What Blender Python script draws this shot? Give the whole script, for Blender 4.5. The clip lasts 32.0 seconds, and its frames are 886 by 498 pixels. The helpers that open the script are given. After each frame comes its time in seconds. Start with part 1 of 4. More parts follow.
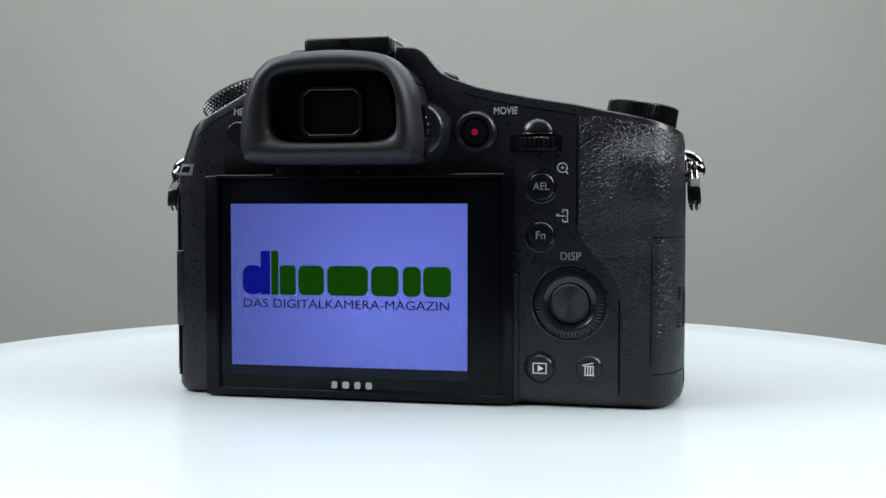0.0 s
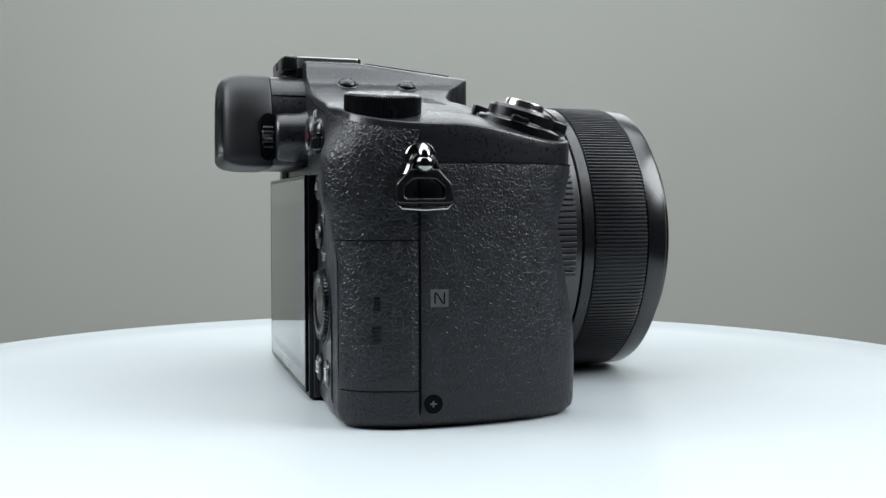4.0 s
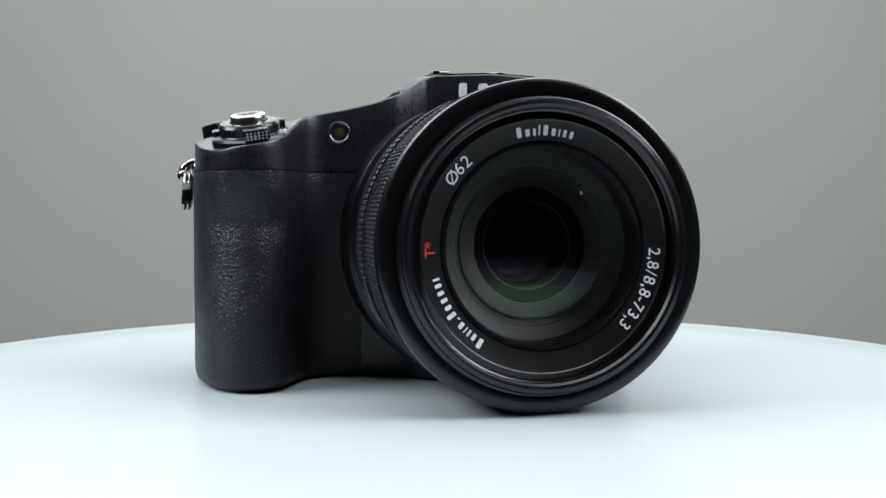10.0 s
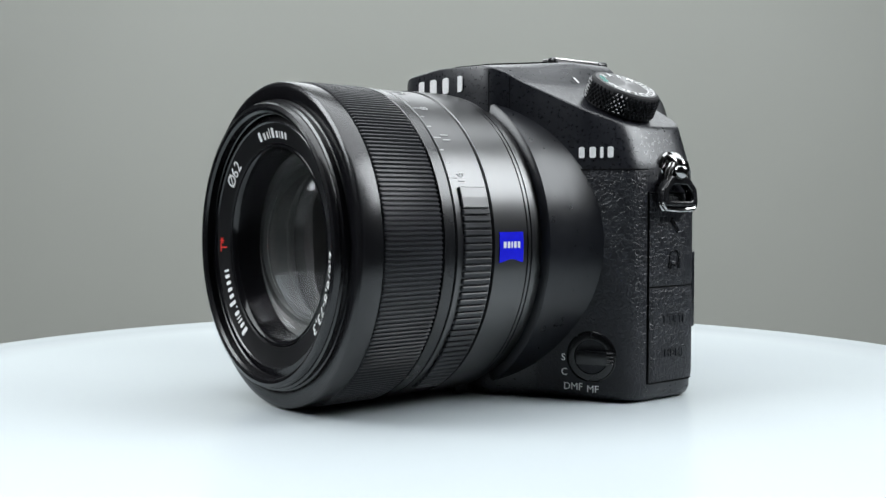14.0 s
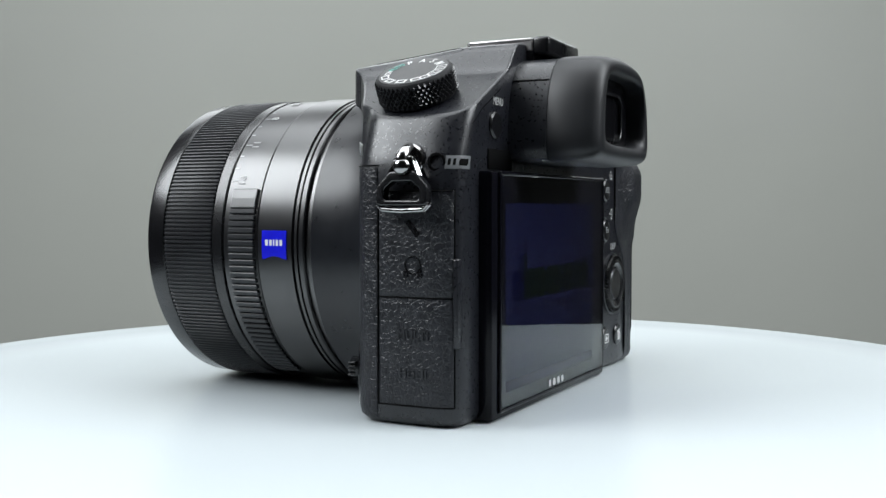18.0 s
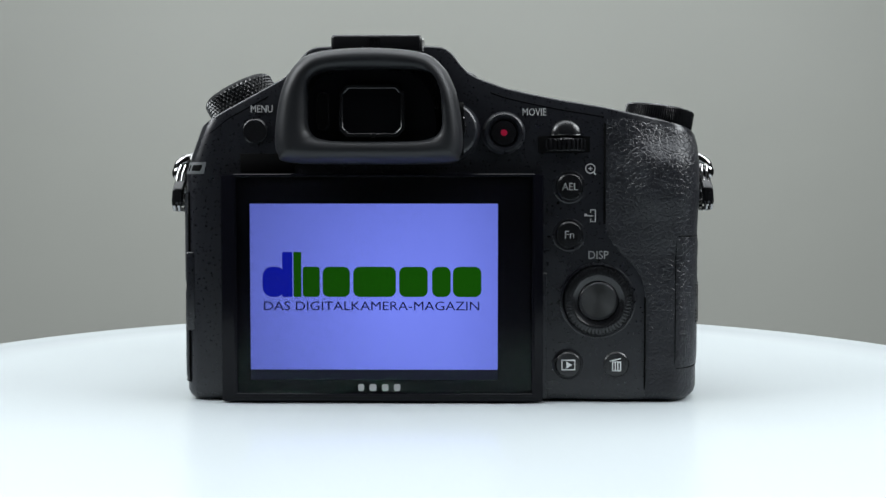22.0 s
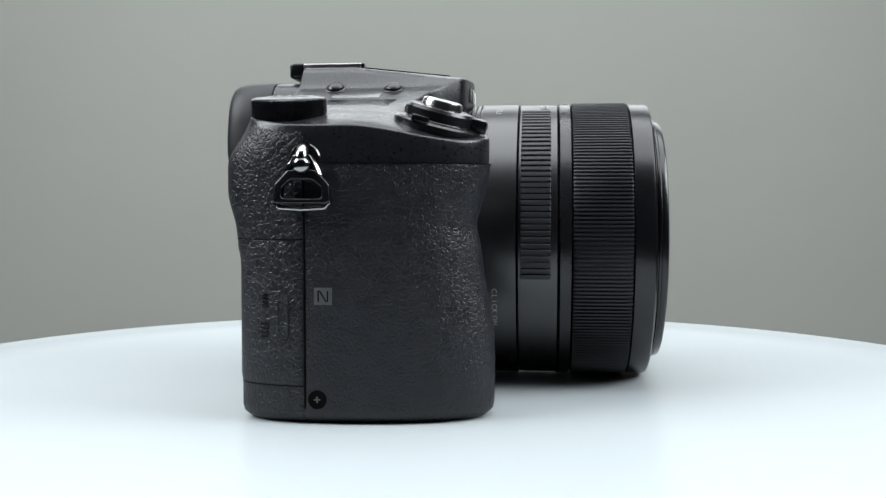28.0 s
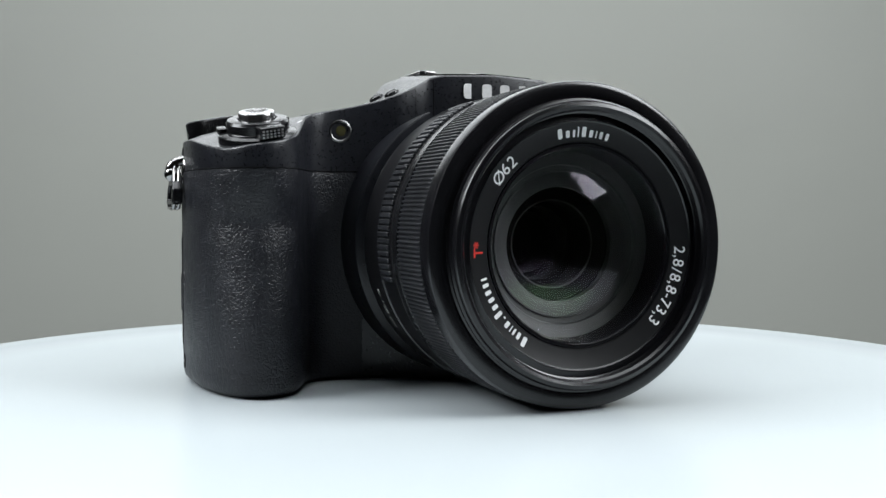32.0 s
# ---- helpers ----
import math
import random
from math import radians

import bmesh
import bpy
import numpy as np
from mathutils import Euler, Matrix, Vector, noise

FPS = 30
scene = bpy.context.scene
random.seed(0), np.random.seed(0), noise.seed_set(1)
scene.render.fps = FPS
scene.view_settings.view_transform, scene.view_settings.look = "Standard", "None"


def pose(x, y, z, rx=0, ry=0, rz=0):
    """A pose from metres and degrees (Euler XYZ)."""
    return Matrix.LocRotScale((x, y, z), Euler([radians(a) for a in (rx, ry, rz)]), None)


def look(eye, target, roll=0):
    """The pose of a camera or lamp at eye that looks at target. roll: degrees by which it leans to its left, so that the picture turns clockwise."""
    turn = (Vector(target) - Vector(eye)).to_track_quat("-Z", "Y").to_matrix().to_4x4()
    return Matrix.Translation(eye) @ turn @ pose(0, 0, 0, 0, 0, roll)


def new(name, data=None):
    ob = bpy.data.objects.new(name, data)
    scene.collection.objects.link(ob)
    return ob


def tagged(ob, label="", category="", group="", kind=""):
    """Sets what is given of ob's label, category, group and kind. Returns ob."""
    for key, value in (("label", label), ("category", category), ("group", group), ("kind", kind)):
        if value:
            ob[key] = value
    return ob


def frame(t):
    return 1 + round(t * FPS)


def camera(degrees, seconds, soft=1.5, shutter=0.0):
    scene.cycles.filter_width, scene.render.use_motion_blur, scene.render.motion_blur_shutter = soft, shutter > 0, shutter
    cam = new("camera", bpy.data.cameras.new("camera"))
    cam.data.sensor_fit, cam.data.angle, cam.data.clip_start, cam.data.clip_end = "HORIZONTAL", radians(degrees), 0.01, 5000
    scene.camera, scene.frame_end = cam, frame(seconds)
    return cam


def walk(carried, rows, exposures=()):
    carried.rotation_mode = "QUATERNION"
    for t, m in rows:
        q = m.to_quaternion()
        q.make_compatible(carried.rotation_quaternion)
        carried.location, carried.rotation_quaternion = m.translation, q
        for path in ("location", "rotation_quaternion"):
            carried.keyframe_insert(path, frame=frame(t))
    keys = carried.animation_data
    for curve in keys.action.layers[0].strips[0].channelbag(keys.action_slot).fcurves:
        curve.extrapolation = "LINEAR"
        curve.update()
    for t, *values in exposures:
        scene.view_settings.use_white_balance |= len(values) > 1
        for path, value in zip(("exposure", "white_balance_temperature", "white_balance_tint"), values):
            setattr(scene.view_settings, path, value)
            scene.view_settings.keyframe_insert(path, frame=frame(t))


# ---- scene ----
# ---- camera and the turning of the table ----
cam = camera(46.24, 32.0, soft=1.45)
EYE = pose(0, -0.2928, 0.0481, 87.69, 0, -0.332)
walk(cam, [(0.0, EYE), (32.0, EYE)])

# Turn of the table in degrees, second by second.
SPEED = -15.904
LAG = [-.55, -.42, -.25, .17, -.25, -.7, -.97, -.17, .5, .85, .43, -.4, .02, .29, .1, .02, -.1,
       -.28, -.23, -.55, -.85, -.76, -.45, -.55, -.49, -.02, -.19, -.12, -.05, .1, .63, .9, .67]
TURN = [(float(t), SPEED * (t - 21.8) + lag) for t, lag in enumerate(LAG)]

# ---- world and lights ----
world = bpy.data.worlds.new("world")
scene.world = world
world.use_nodes = True
world.node_tree.nodes["Background"].inputs[0].default_value = (0.9, 0.95, 1.0, 1)
world.node_tree.nodes["Background"].inputs[1].default_value = 0.05


def softbox(name, eye, target, w, h, power, colour=(1.0, 1.0, 1.0)):
    lamp = bpy.data.lights.new(name, "AREA")
    lamp.shape, lamp.size, lamp.size_y, lamp.energy, lamp.color = "RECTANGLE", w, h, power, colour
    ob = new(name, lamp)
    ob.matrix_world = look(eye, target)
    return ob


LAMPWHITE = (0.952, 1.0, 1.035)
softbox("softbox_lamp", (0.0, 0.06, 0.80), (0, 0.05, 0), 1.1, 0.78, 16.0, LAMPWHITE)
softbox("softbox_lamp", (0.0, 0.8, 0.56), (0, 0.0, 0.03), 1.3, 0.36, 5.0, LAMPWHITE)
softbox("softbox_lamp", (-0.73, -0.16, 0.62), (0, 0.0, 0.05), 0.5, 0.45, 13.0, LAMPWHITE)
softbox("softbox_lamp", (0.73, -0.16, 0.62), (0, 0.0, 0.05), 0.5, 0.45, 13.0, LAMPWHITE)
scene.view_settings.exposure = -0.55


# ---- materials ----
def material(name, colour, rough=0.5, metal=0.0, bumps=(), vary=0.0, vary_scale=60.0, coat=0.0, spec=0.5, rough_vary=0.0):
    """Principled surface. bumps: rows of (kind, scale per metre, strength, height in metres)."""
    m = bpy.data.materials.new(name)
    m.use_nodes = True
    nt = m.node_tree
    b = nt.nodes["Principled BSDF"]
    b.inputs["Base Color"].default_value = (*colour, 1)
    b.inputs["Roughness"].default_value = rough
    b.inputs["Metallic"].default_value = metal
    b.inputs["Coat Weight"].default_value = coat
    b.inputs["Specular IOR Level"].default_value = spec
    coord = nt.nodes.new("ShaderNodeTexCoord")
    if vary:
        n = nt.nodes.new("ShaderNodeTexNoise")
        n.inputs["Scale"].default_value, n.inputs["Detail"].default_value = vary_scale, 5
        nt.links.new(coord.outputs["Object"], n.inputs["Vector"])
        ramp = nt.nodes.new("ShaderNodeMapRange")
        ramp.inputs["From Min"].default_value, ramp.inputs["From Max"].default_value = 0.3, 0.7
        ramp.inputs["To Min"].default_value, ramp.inputs["To Max"].default_value = 1 - vary, 1 + vary
        nt.links.new(n.outputs["Fac"], ramp.inputs["Value"])
        mul = nt.nodes.new("ShaderNodeVectorMath")
        mul.operation = "SCALE"
        mul.inputs[0].default_value = colour
        nt.links.new(ramp.outputs["Result"], mul.inputs["Scale"])
        nt.links.new(mul.outputs["Vector"], b.inputs["Base Color"])
        if rough_vary:
            r = nt.nodes.new("ShaderNodeMapRange")
            r.inputs["From Min"].default_value, r.inputs["From Max"].default_value = 0.3, 0.7
            r.inputs["To Min"].default_value, r.inputs["To Max"].default_value = rough - rough_vary, rough + rough_vary
            nt.links.new(n.outputs["Fac"], r.inputs["Value"])
            nt.links.new(r.outputs["Result"], b.inputs["Roughness"])
    last = None
    for kind, scale, strength, height in bumps:
        if kind == "noise":
            t = nt.nodes.new("ShaderNodeTexNoise")
            t.inputs["Scale"].default_value, t.inputs["Detail"].default_value = scale, 4
            out = t.outputs["Fac"]
        elif kind == "pits":
            t = nt.nodes.new("ShaderNodeTexNoise")
            t.inputs["Scale"].default_value, t.inputs["Detail"].default_value = scale, 0
            lim = nt.nodes.new("ShaderNodeMapRange")
            lim.inputs["From Min"].default_value, lim.inputs["From Max"].default_value = 0.34, 0.4
            nt.links.new(t.outputs["Fac"], lim.inputs["Value"])
            out = lim.outputs["Result"]
        elif kind == "crease":
            warp = nt.nodes.new("ShaderNodeTexNoise")
            warp.inputs["Scale"].default_value, warp.inputs["Detail"].default_value = scale * 0.9, 2
            nt.links.new(coord.outputs["Object"], warp.inputs["Vector"])
            shift = nt.nodes.new("ShaderNodeVectorMath")
            shift.operation = "MULTIPLY_ADD"
            shift.inputs[1].default_value = (1.3 / scale,) * 3
            nt.links.new(warp.outputs["Color"], shift.inputs[0])
            nt.links.new(coord.outputs["Object"], shift.inputs[2])
            t = nt.nodes.new("ShaderNodeTexVoronoi")
            t.feature = "DISTANCE_TO_EDGE"
            t.inputs["Scale"].default_value = scale
            nt.links.new(shift.outputs["Vector"], t.inputs["Vector"])
            lim = nt.nodes.new("ShaderNodeMapRange")
            lim.inputs["From Max"].default_value = 0.16
            nt.links.new(t.outputs["Distance"], lim.inputs["Value"])
            out = lim.outputs["Result"]
        else:
            t = nt.nodes.new("ShaderNodeTexVoronoi")
            t.feature = kind
            t.inputs["Scale"].default_value = scale
            out = t.outputs["Distance"]
        if kind != "crease":
            nt.links.new(coord.outputs["Object"], t.inputs["Vector"])
        bump = nt.nodes.new("ShaderNodeBump")
        bump.inputs["Strength"].default_value, bump.inputs["Distance"].default_value = strength, height
        nt.links.new(out, bump.inputs["Height"])
        if last:
            nt.links.new(last.outputs["Normal"], bump.inputs["Normal"])
        last = bump
    if last:
        nt.links.new(last.outputs["Normal"], b.inputs["Normal"])
    return m


def glowing(name, colour, strength, rough=0.08):
    m = material(name, tuple(c * 0.02 for c in colour), rough)
    b = m.node_tree.nodes["Principled BSDF"]
    b.inputs["Specular IOR Level"].default_value = 0.0
    b.inputs["Emission Color"].default_value = (*colour, 1)
    b.inputs["Emission Strength"].default_value = strength
    return m


PLASTIC = material("black_plastic", (0.009, 0.0097, 0.0128), 0.32, spec=0.5, bumps=(("noise", 1500, 0.1, 0.0001), ("pits", 2600, 0.1, 0.00005)), vary=0.22, vary_scale=1300, rough_vary=0.075)
COLLAR = material("smooth_collar_plastic", (0.008, 0.0086, 0.011), 0.3, spec=0.34, bumps=(("noise", 3200, 0.05, 0.0001),), vary=0.15, vary_scale=300, rough_vary=0.03)
SATIN = material("satin_plastic", (0.006, 0.0062, 0.0072), 0.26, bumps=(("noise", 3000, 0.05, 0.0001),), vary=0.2, vary_scale=120, rough_vary=0.02, spec=0.5)
LEATHER = material("grained_leatherette", (0.0085, 0.0092, 0.0125), 0.4, spec=0.42, bumps=(("noise", 900, 0.22, 0.0004), ("crease", 750, 0.48, 0.0002), ("F1", 1300, 0.28, 0.0003), ("noise", 3000, 0.2, 0.00015)), vary=0.25, vary_scale=300, rough_vary=0.07)
GRIPLEATHER = material("fine_grained_leatherette", (0.0085, 0.0092, 0.0125), 0.41, spec=0.42, bumps=(("noise", 1000, 0.2, 0.0004), ("crease", 850, 0.4, 0.00018), ("F1", 1500, 0.26, 0.0003), ("noise", 3000, 0.2, 0.00015)), vary=0.25, vary_scale=300, rough_vary=0.06)
RUBBER = material("black_rubber", (0.0105, 0.0113, 0.0142), 0.45, spec=0.5, bumps=(("noise", 3500, 0.08, 0.0001),), vary=0.2, vary_scale=90, rough_vary=0.05)
SOFTRUBBER = material("soft_eyecup_rubber", (0.007, 0.0076, 0.0095), 0.5, spec=0.4, bumps=(("noise", 3500, 0.06, 0.0001),), vary=0.2, vary_scale=90, rough_vary=0.04)
BARREL = material("black_anodised_metal", (0.005, 0.005, 0.006), 0.29, vary=0.2, vary_scale=150, rough_vary=0.012, spec=0.9)
RINGBLACK = material("name_ring_black", (0.005, 0.005, 0.0056), 0.36, vary=0.2, vary_scale=150, spec=0.36)
FRONT = material("deep_black_metal", (0.004, 0.004, 0.005), 0.24, vary=0.2, vary_scale=150, rough_vary=0.012, spec=0.5)
GLOSS = material("gloss_black", (0.006, 0.006, 0.007), 0.12)
# Matt black also paints the shade of slots and recesses that are not cut.
DARK = material("matt_black", (0.002, 0.002, 0.0022), 0.75, spec=0.06)
INNER = material("lens_inner_black", (0.015, 0.0175, 0.0175), 0.55, vary=0.15, vary_scale=200)
DIAL_TOP = material("matt_dial_top", (0.008, 0.008, 0.009), 0.6, spec=0.2)
EYEGLASS = material("eyepiece_black", (0.004, 0.004, 0.005), 0.2, spec=0.12)
PANEL = material("screen_surround", (0.003, 0.003, 0.005), 0.2, spec=0.16)
CHROME = material("chrome", (0.3, 0.295, 0.295), 0.14, 1.0, vary=0.06, vary_scale=200)
STEEL = material("brushed_steel", (0.42, 0.41, 0.41), 0.34, 1.0, bumps=(("noise", 3000, 0.1, 0.0001),), vary=0.15, vary_scale=300)
TURNED = material("turned_bright_steel", (0.5, 0.49, 0.49), 0.22, 1.0, bumps=(("noise", 4000, 0.05, 0.0001),), vary=0.12, vary_scale=500)
GUNMETAL = material("dark_metal", (0.11, 0.11, 0.11), 0.3, 1.0, bumps=(("noise", 3000, 0.08, 0.0001),), vary=0.15, vary_scale=300)
INK = material("white_ink", (0.72, 0.72, 0.72), 0.5, vary=0.08, vary_scale=900)
GREYINK = material("grey_ink", (0.42, 0.42, 0.42), 0.5, vary=0.1, vary_scale=900)
FAINT = material("faint_ink", (0.075, 0.075, 0.08), 0.5, vary=0.1, vary_scale=900)
REDINK = material("red_ink", (0.6, 0.03, 0.02), 0.45, vary=0.1, vary_scale=900)
TEAL = material("green_ink", (0.12, 0.42, 0.36), 0.5, vary=0.1, vary_scale=900)
BLUE = material("blue_enamel", (0.01, 0.012, 0.6), 0.25, vary=0.08, vary_scale=600)
WHITE_TOP = material("white_acrylic", (0.475, 0.517, 0.533), 0.2, vary=0.012, vary_scale=9, bumps=(("noise", 90, 0.02, 0.0005),), spec=0.22)
PAPER = material("grey_paper", (0.325, 0.332, 0.304), 0.85, vary=0.03, vary_scale=3, bumps=(("noise", 300, 0.05, 0.0005),))
SLATS = material("added_dark_slats", (0.02, 0.02, 0.024), 0.6, spec=0.0)
WALL = material("dark_grey_wall", (0.04, 0.04, 0.039), 0.9, vary=0.1, vary_scale=2, bumps=(("noise", 60, 0.1, 0.002),))

nt = SLATS.node_tree  # the added slats over the screen let a little light through
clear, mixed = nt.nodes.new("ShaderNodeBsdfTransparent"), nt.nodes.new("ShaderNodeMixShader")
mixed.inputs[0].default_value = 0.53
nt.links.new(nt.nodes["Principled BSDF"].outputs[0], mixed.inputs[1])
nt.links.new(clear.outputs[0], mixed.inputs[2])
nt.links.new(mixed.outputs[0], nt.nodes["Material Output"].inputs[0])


def glass_material(name, tint, sheen=(1, 1, 1), ior=1.45, rough=0.0):
    m = bpy.data.materials.new(name)
    m.use_nodes = True
    b = m.node_tree.nodes["Principled BSDF"]
    b.inputs["Base Color"].default_value = (*tint, 1)
    b.inputs["Roughness"].default_value = rough
    b.inputs["Transmission Weight"].default_value = 1.0
    b.inputs["IOR"].default_value = ior
    b.inputs["Specular Tint"].default_value = (*sheen, 1)
    return m


GLASS = glass_material("coated_glass", (0.95, 0.97, 0.95), (0.06, 0.2, 0.09), 1.25)
LENSGLASS = glass_material("purple_coated_glass", (0.95, 0.95, 0.95), (0.28, 0.24, 0.3), 1.5)
INNERGLASS = glass_material("green_coated_glass", (0.95, 0.95, 0.95), (0.17, 0.36, 0.11), 1.5)
DEEPGLASS = glass_material("dark_coated_glass", (0.95, 0.95, 0.95), (0.07, 0.04, 0.08), 1.5)

# ---- mesh helpers (millimetres in the product's own space) ----
AXIS_Z = 39.0  # height of the lens axis


def part(name, bm, mat, parent, label="", soft=35.0):
    """Link a bmesh in millimetres as one mesh part under a thing or a part."""
    bmesh.ops.scale(bm, vec=(0.001,) * 3, verts=bm.verts)
    bmesh.ops.recalc_face_normals(bm, faces=bm.faces)
    lim = radians(soft)
    for f in bm.faces:
        f.smooth = True
    for e in bm.edges:
        e.smooth = len(e.link_faces) == 2 and e.calc_face_angle(0.0) < lim
    me = bpy.data.meshes.new(name)
    bm.to_mesh(me)
    bm.free()
    me.materials.append(mat)
    ob = new(name, me)
    ob.parent = parent
    if label:
        tagged(ob, label)
    return ob


def join(*bms):
    out = bmesh.new()
    for b in bms:
        me = bpy.data.meshes.new("tmp")
        b.to_mesh(me)
        out.from_mesh(me)
        bpy.data.meshes.remove(me)
        b.free()
    return out


def box(x0, x1, y0, y1, z0, z1, bevel=0.0, seg=2, m=None):
    bm = bmesh.new()
    bmesh.ops.create_cube(bm, size=1.0)
    bmesh.ops.transform(bm, verts=bm.verts, matrix=Matrix.LocRotScale(((x0 + x1) / 2, (y0 + y1) / 2, (z0 + z1) / 2), None, (abs(x1 - x0), abs(y1 - y0), abs(z1 - z0))))
    if bevel:
        bmesh.ops.bevel(bm, geom=bm.edges[:], offset=bevel, segments=seg, profile=0.5, affect="EDGES")
    if m:
        bmesh.ops.transform(bm, verts=bm.verts, matrix=m)
    return bm


def lathe(profile, seg=96, m=None, closed=False, wave=None):
    """Turn (radius, height) rows about z. wave(k, seg, row): factor on the radius."""
    bm = bmesh.new()
    rings = []
    for row, (r, h) in enumerate(profile):
        if r < 1e-6:
            rings.append([bm.verts.new((0, 0, h))])
            continue
        ring = []
        for k in range(seg):
            a = 2 * math.pi * k / seg
            rr = r + (wave(k, seg, row) if wave else 0.0)
            ring.append(bm.verts.new((rr * math.cos(a), rr * math.sin(a), h)))
        rings.append(ring)
    pairs = list(zip(rings, rings[1:]))
    if closed:
        pairs.append((rings[-1], rings[0]))
    for a, b in pairs:
        if len(a) == 1 and len(b) == 1:
            continue
        for k in range(seg):
            n = (k + 1) % seg
            if len(a) == 1:
                bm.faces.new((a[0], b[k], b[n]))
            elif len(b) == 1:
                bm.faces.new((a[k], a[n], b[0]))
            else:
                bm.faces.new((a[k], a[n], b[n], b[k]))
    if m:
        bmesh.ops.transform(bm, verts=bm.verts, matrix=m)
    return bm


def frame_at(o, right, up):
    """Matrix with its x along right, y along up, at o."""
    r = Vector(right).normalized()
    u = Vector(up)
    u = (u - u.dot(r) * r).normalized()
    n = r.cross(u)
    return Matrix(((r.x, u.x, n.x, o[0]), (r.y, u.y, n.y, o[1]), (r.z, u.z, n.z, o[2]), (0, 0, 0, 1)))


def on_back(x, z, y=-38.4):
    return frame_at((x, y, z), (1, 0, 0), (0, 0, 1))


def on_front(x, z, y, yaw=0.0):
    a = radians(yaw)
    return frame_at((x, y, z), (-math.cos(a), -math.sin(a), 0), (0, 0, 1))


LENS = frame_at((0, 0, AXIS_Z), (-1, 0, 0), (0, 0, 1))  # z of this frame is the lens axis, towards the front


def text(body, size, m, depth=0.06, align="CENTER", squeeze=1.0, bold=0.0):
    """Lettering in the built-in font, size = height of a capital in millimetres."""
    cu = bpy.data.curves.new("lettering", "FONT")
    cu.body, cu.size, cu.align_x, cu.align_y, cu.extrude, cu.resolution_u, cu.offset = body, size / 0.69, align, "CENTER", depth, 3, bold
    tmp = new("lettering", cu)
    dg = bpy.context.evaluated_depsgraph_get()
    me = bpy.data.meshes.new_from_object(tmp.evaluated_get(dg))
    bm = bmesh.new()
    bm.from_mesh(me)
    bpy.data.objects.remove(tmp)
    bpy.data.curves.remove(cu)
    bpy.data.meshes.remove(me)
    bmesh.ops.transform(bm, verts=bm.verts, matrix=m @ Matrix.Diagonal((squeeze, 1, 1, 1)))
    return bm


def bars(cells, height, gap, m, depth=0.06, fill=0.66):
    """Plain bars in place of a word: cells are widths, or rows of (width, height), each one bar standing on the line."""
    out = []
    cells = [c if isinstance(c, tuple) else (c, height) for c in cells]
    x = -(sum(w for w, h in cells) + gap * (len(cells) - 1)) / 2
    for w, h in cells:
        e = w * (1 - fill) / 2
        pts = rounded(w * fill, h, min(w * fill, h) * 0.3, 3, x + w / 2, (h - height) / 2)
        out.append(loft([[tuple(m @ Vector((a, b, d))) for a, b in pts] for d in (-depth, depth)]))
        x += w + gap
    return out


def word(pieces, mat, parent):
    """Each plain bar as a part of its own."""
    for bm in pieces:
        part("bar", bm, mat, parent)


def tube(points, radius, seg=10, closed=False):
    """A round bar along points."""
    bm = bmesh.new()
    pts = [Vector(p) for p in points]
    n = len(pts)
    rings = []
    side = None
    for i, p in enumerate(pts):
        a = pts[(i - 1) % n] if closed or i else pts[0]
        b = pts[(i + 1) % n] if closed or i < n - 1 else pts[-1]
        d = (b - a).normalized()
        if side is None:
            side = d.orthogonal().normalized()
        side = (side - side.dot(d) * d).normalized()
        up = d.cross(side)
        rings.append([bm.verts.new(p + radius * (math.cos(t) * side + math.sin(t) * up)) for t in (2 * math.pi * k / seg for k in range(seg))])
    last = n if closed else n - 1
    for i in range(last):
        a, b = rings[i], rings[(i + 1) % n]
        best = 0
        if closed and i == n - 1:
            best = min(range(seg), key=lambda s: (a[0].co - b[s].co).length)
        for k in range(seg):
            j = (k + 1) % seg
            bm.faces.new((a[k], a[j], b[(j + best) % seg], b[(k + best) % seg]))
    if not closed:
        bm.faces.new(rings[0][::-1])
        bm.faces.new(rings[-1])
    return bm


def lerp_table(rows, x):
    if x <= rows[0][0]:
        return rows[0][1]
    for (a, va), (b, vb) in zip(rows, rows[1:]):
        if x <= b:
            t = (x - a) / (b - a)
            return va + (vb - va) * t
    return rows[-1][1]


def smooth(a, b, x):
    t = min(1.0, max(0.0, (x - a) / (b - a)))
    return t * t * (3 - 2 * t)


def rounded(w, h, r, seg=6, cx=0.0, cz=0.0):
    """A rounded rectangle's outline as (x, z) points."""
    pts = []
    for k, (sx, sz) in enumerate(((1, 1), (-1, 1), (-1, -1), (1, -1))):
        for i in range(seg + 1):
            a = math.pi / 2 * (k + i / seg)
            pts.append((cx + sx * (w / 2 - r) + r * math.cos(a), cz + sz * (h / 2 - r) + r * math.sin(a)))
    return pts


def loft(sections, cap=True):
    """Skin closed loops of equal length."""
    bm = bmesh.new()
    rings = [[bm.verts.new(p) for p in s] for s in sections]
    for a, b in zip(rings, rings[1:]):
        n = len(a)
        for k in range(n):
            bm.faces.new((a[k], a[(k + 1) % n], b[(k + 1) % n], b[k]))
    if cap:
        bm.faces.new(rings[0][::-1])
        bm.faces.new(rings[-1])
    return bm


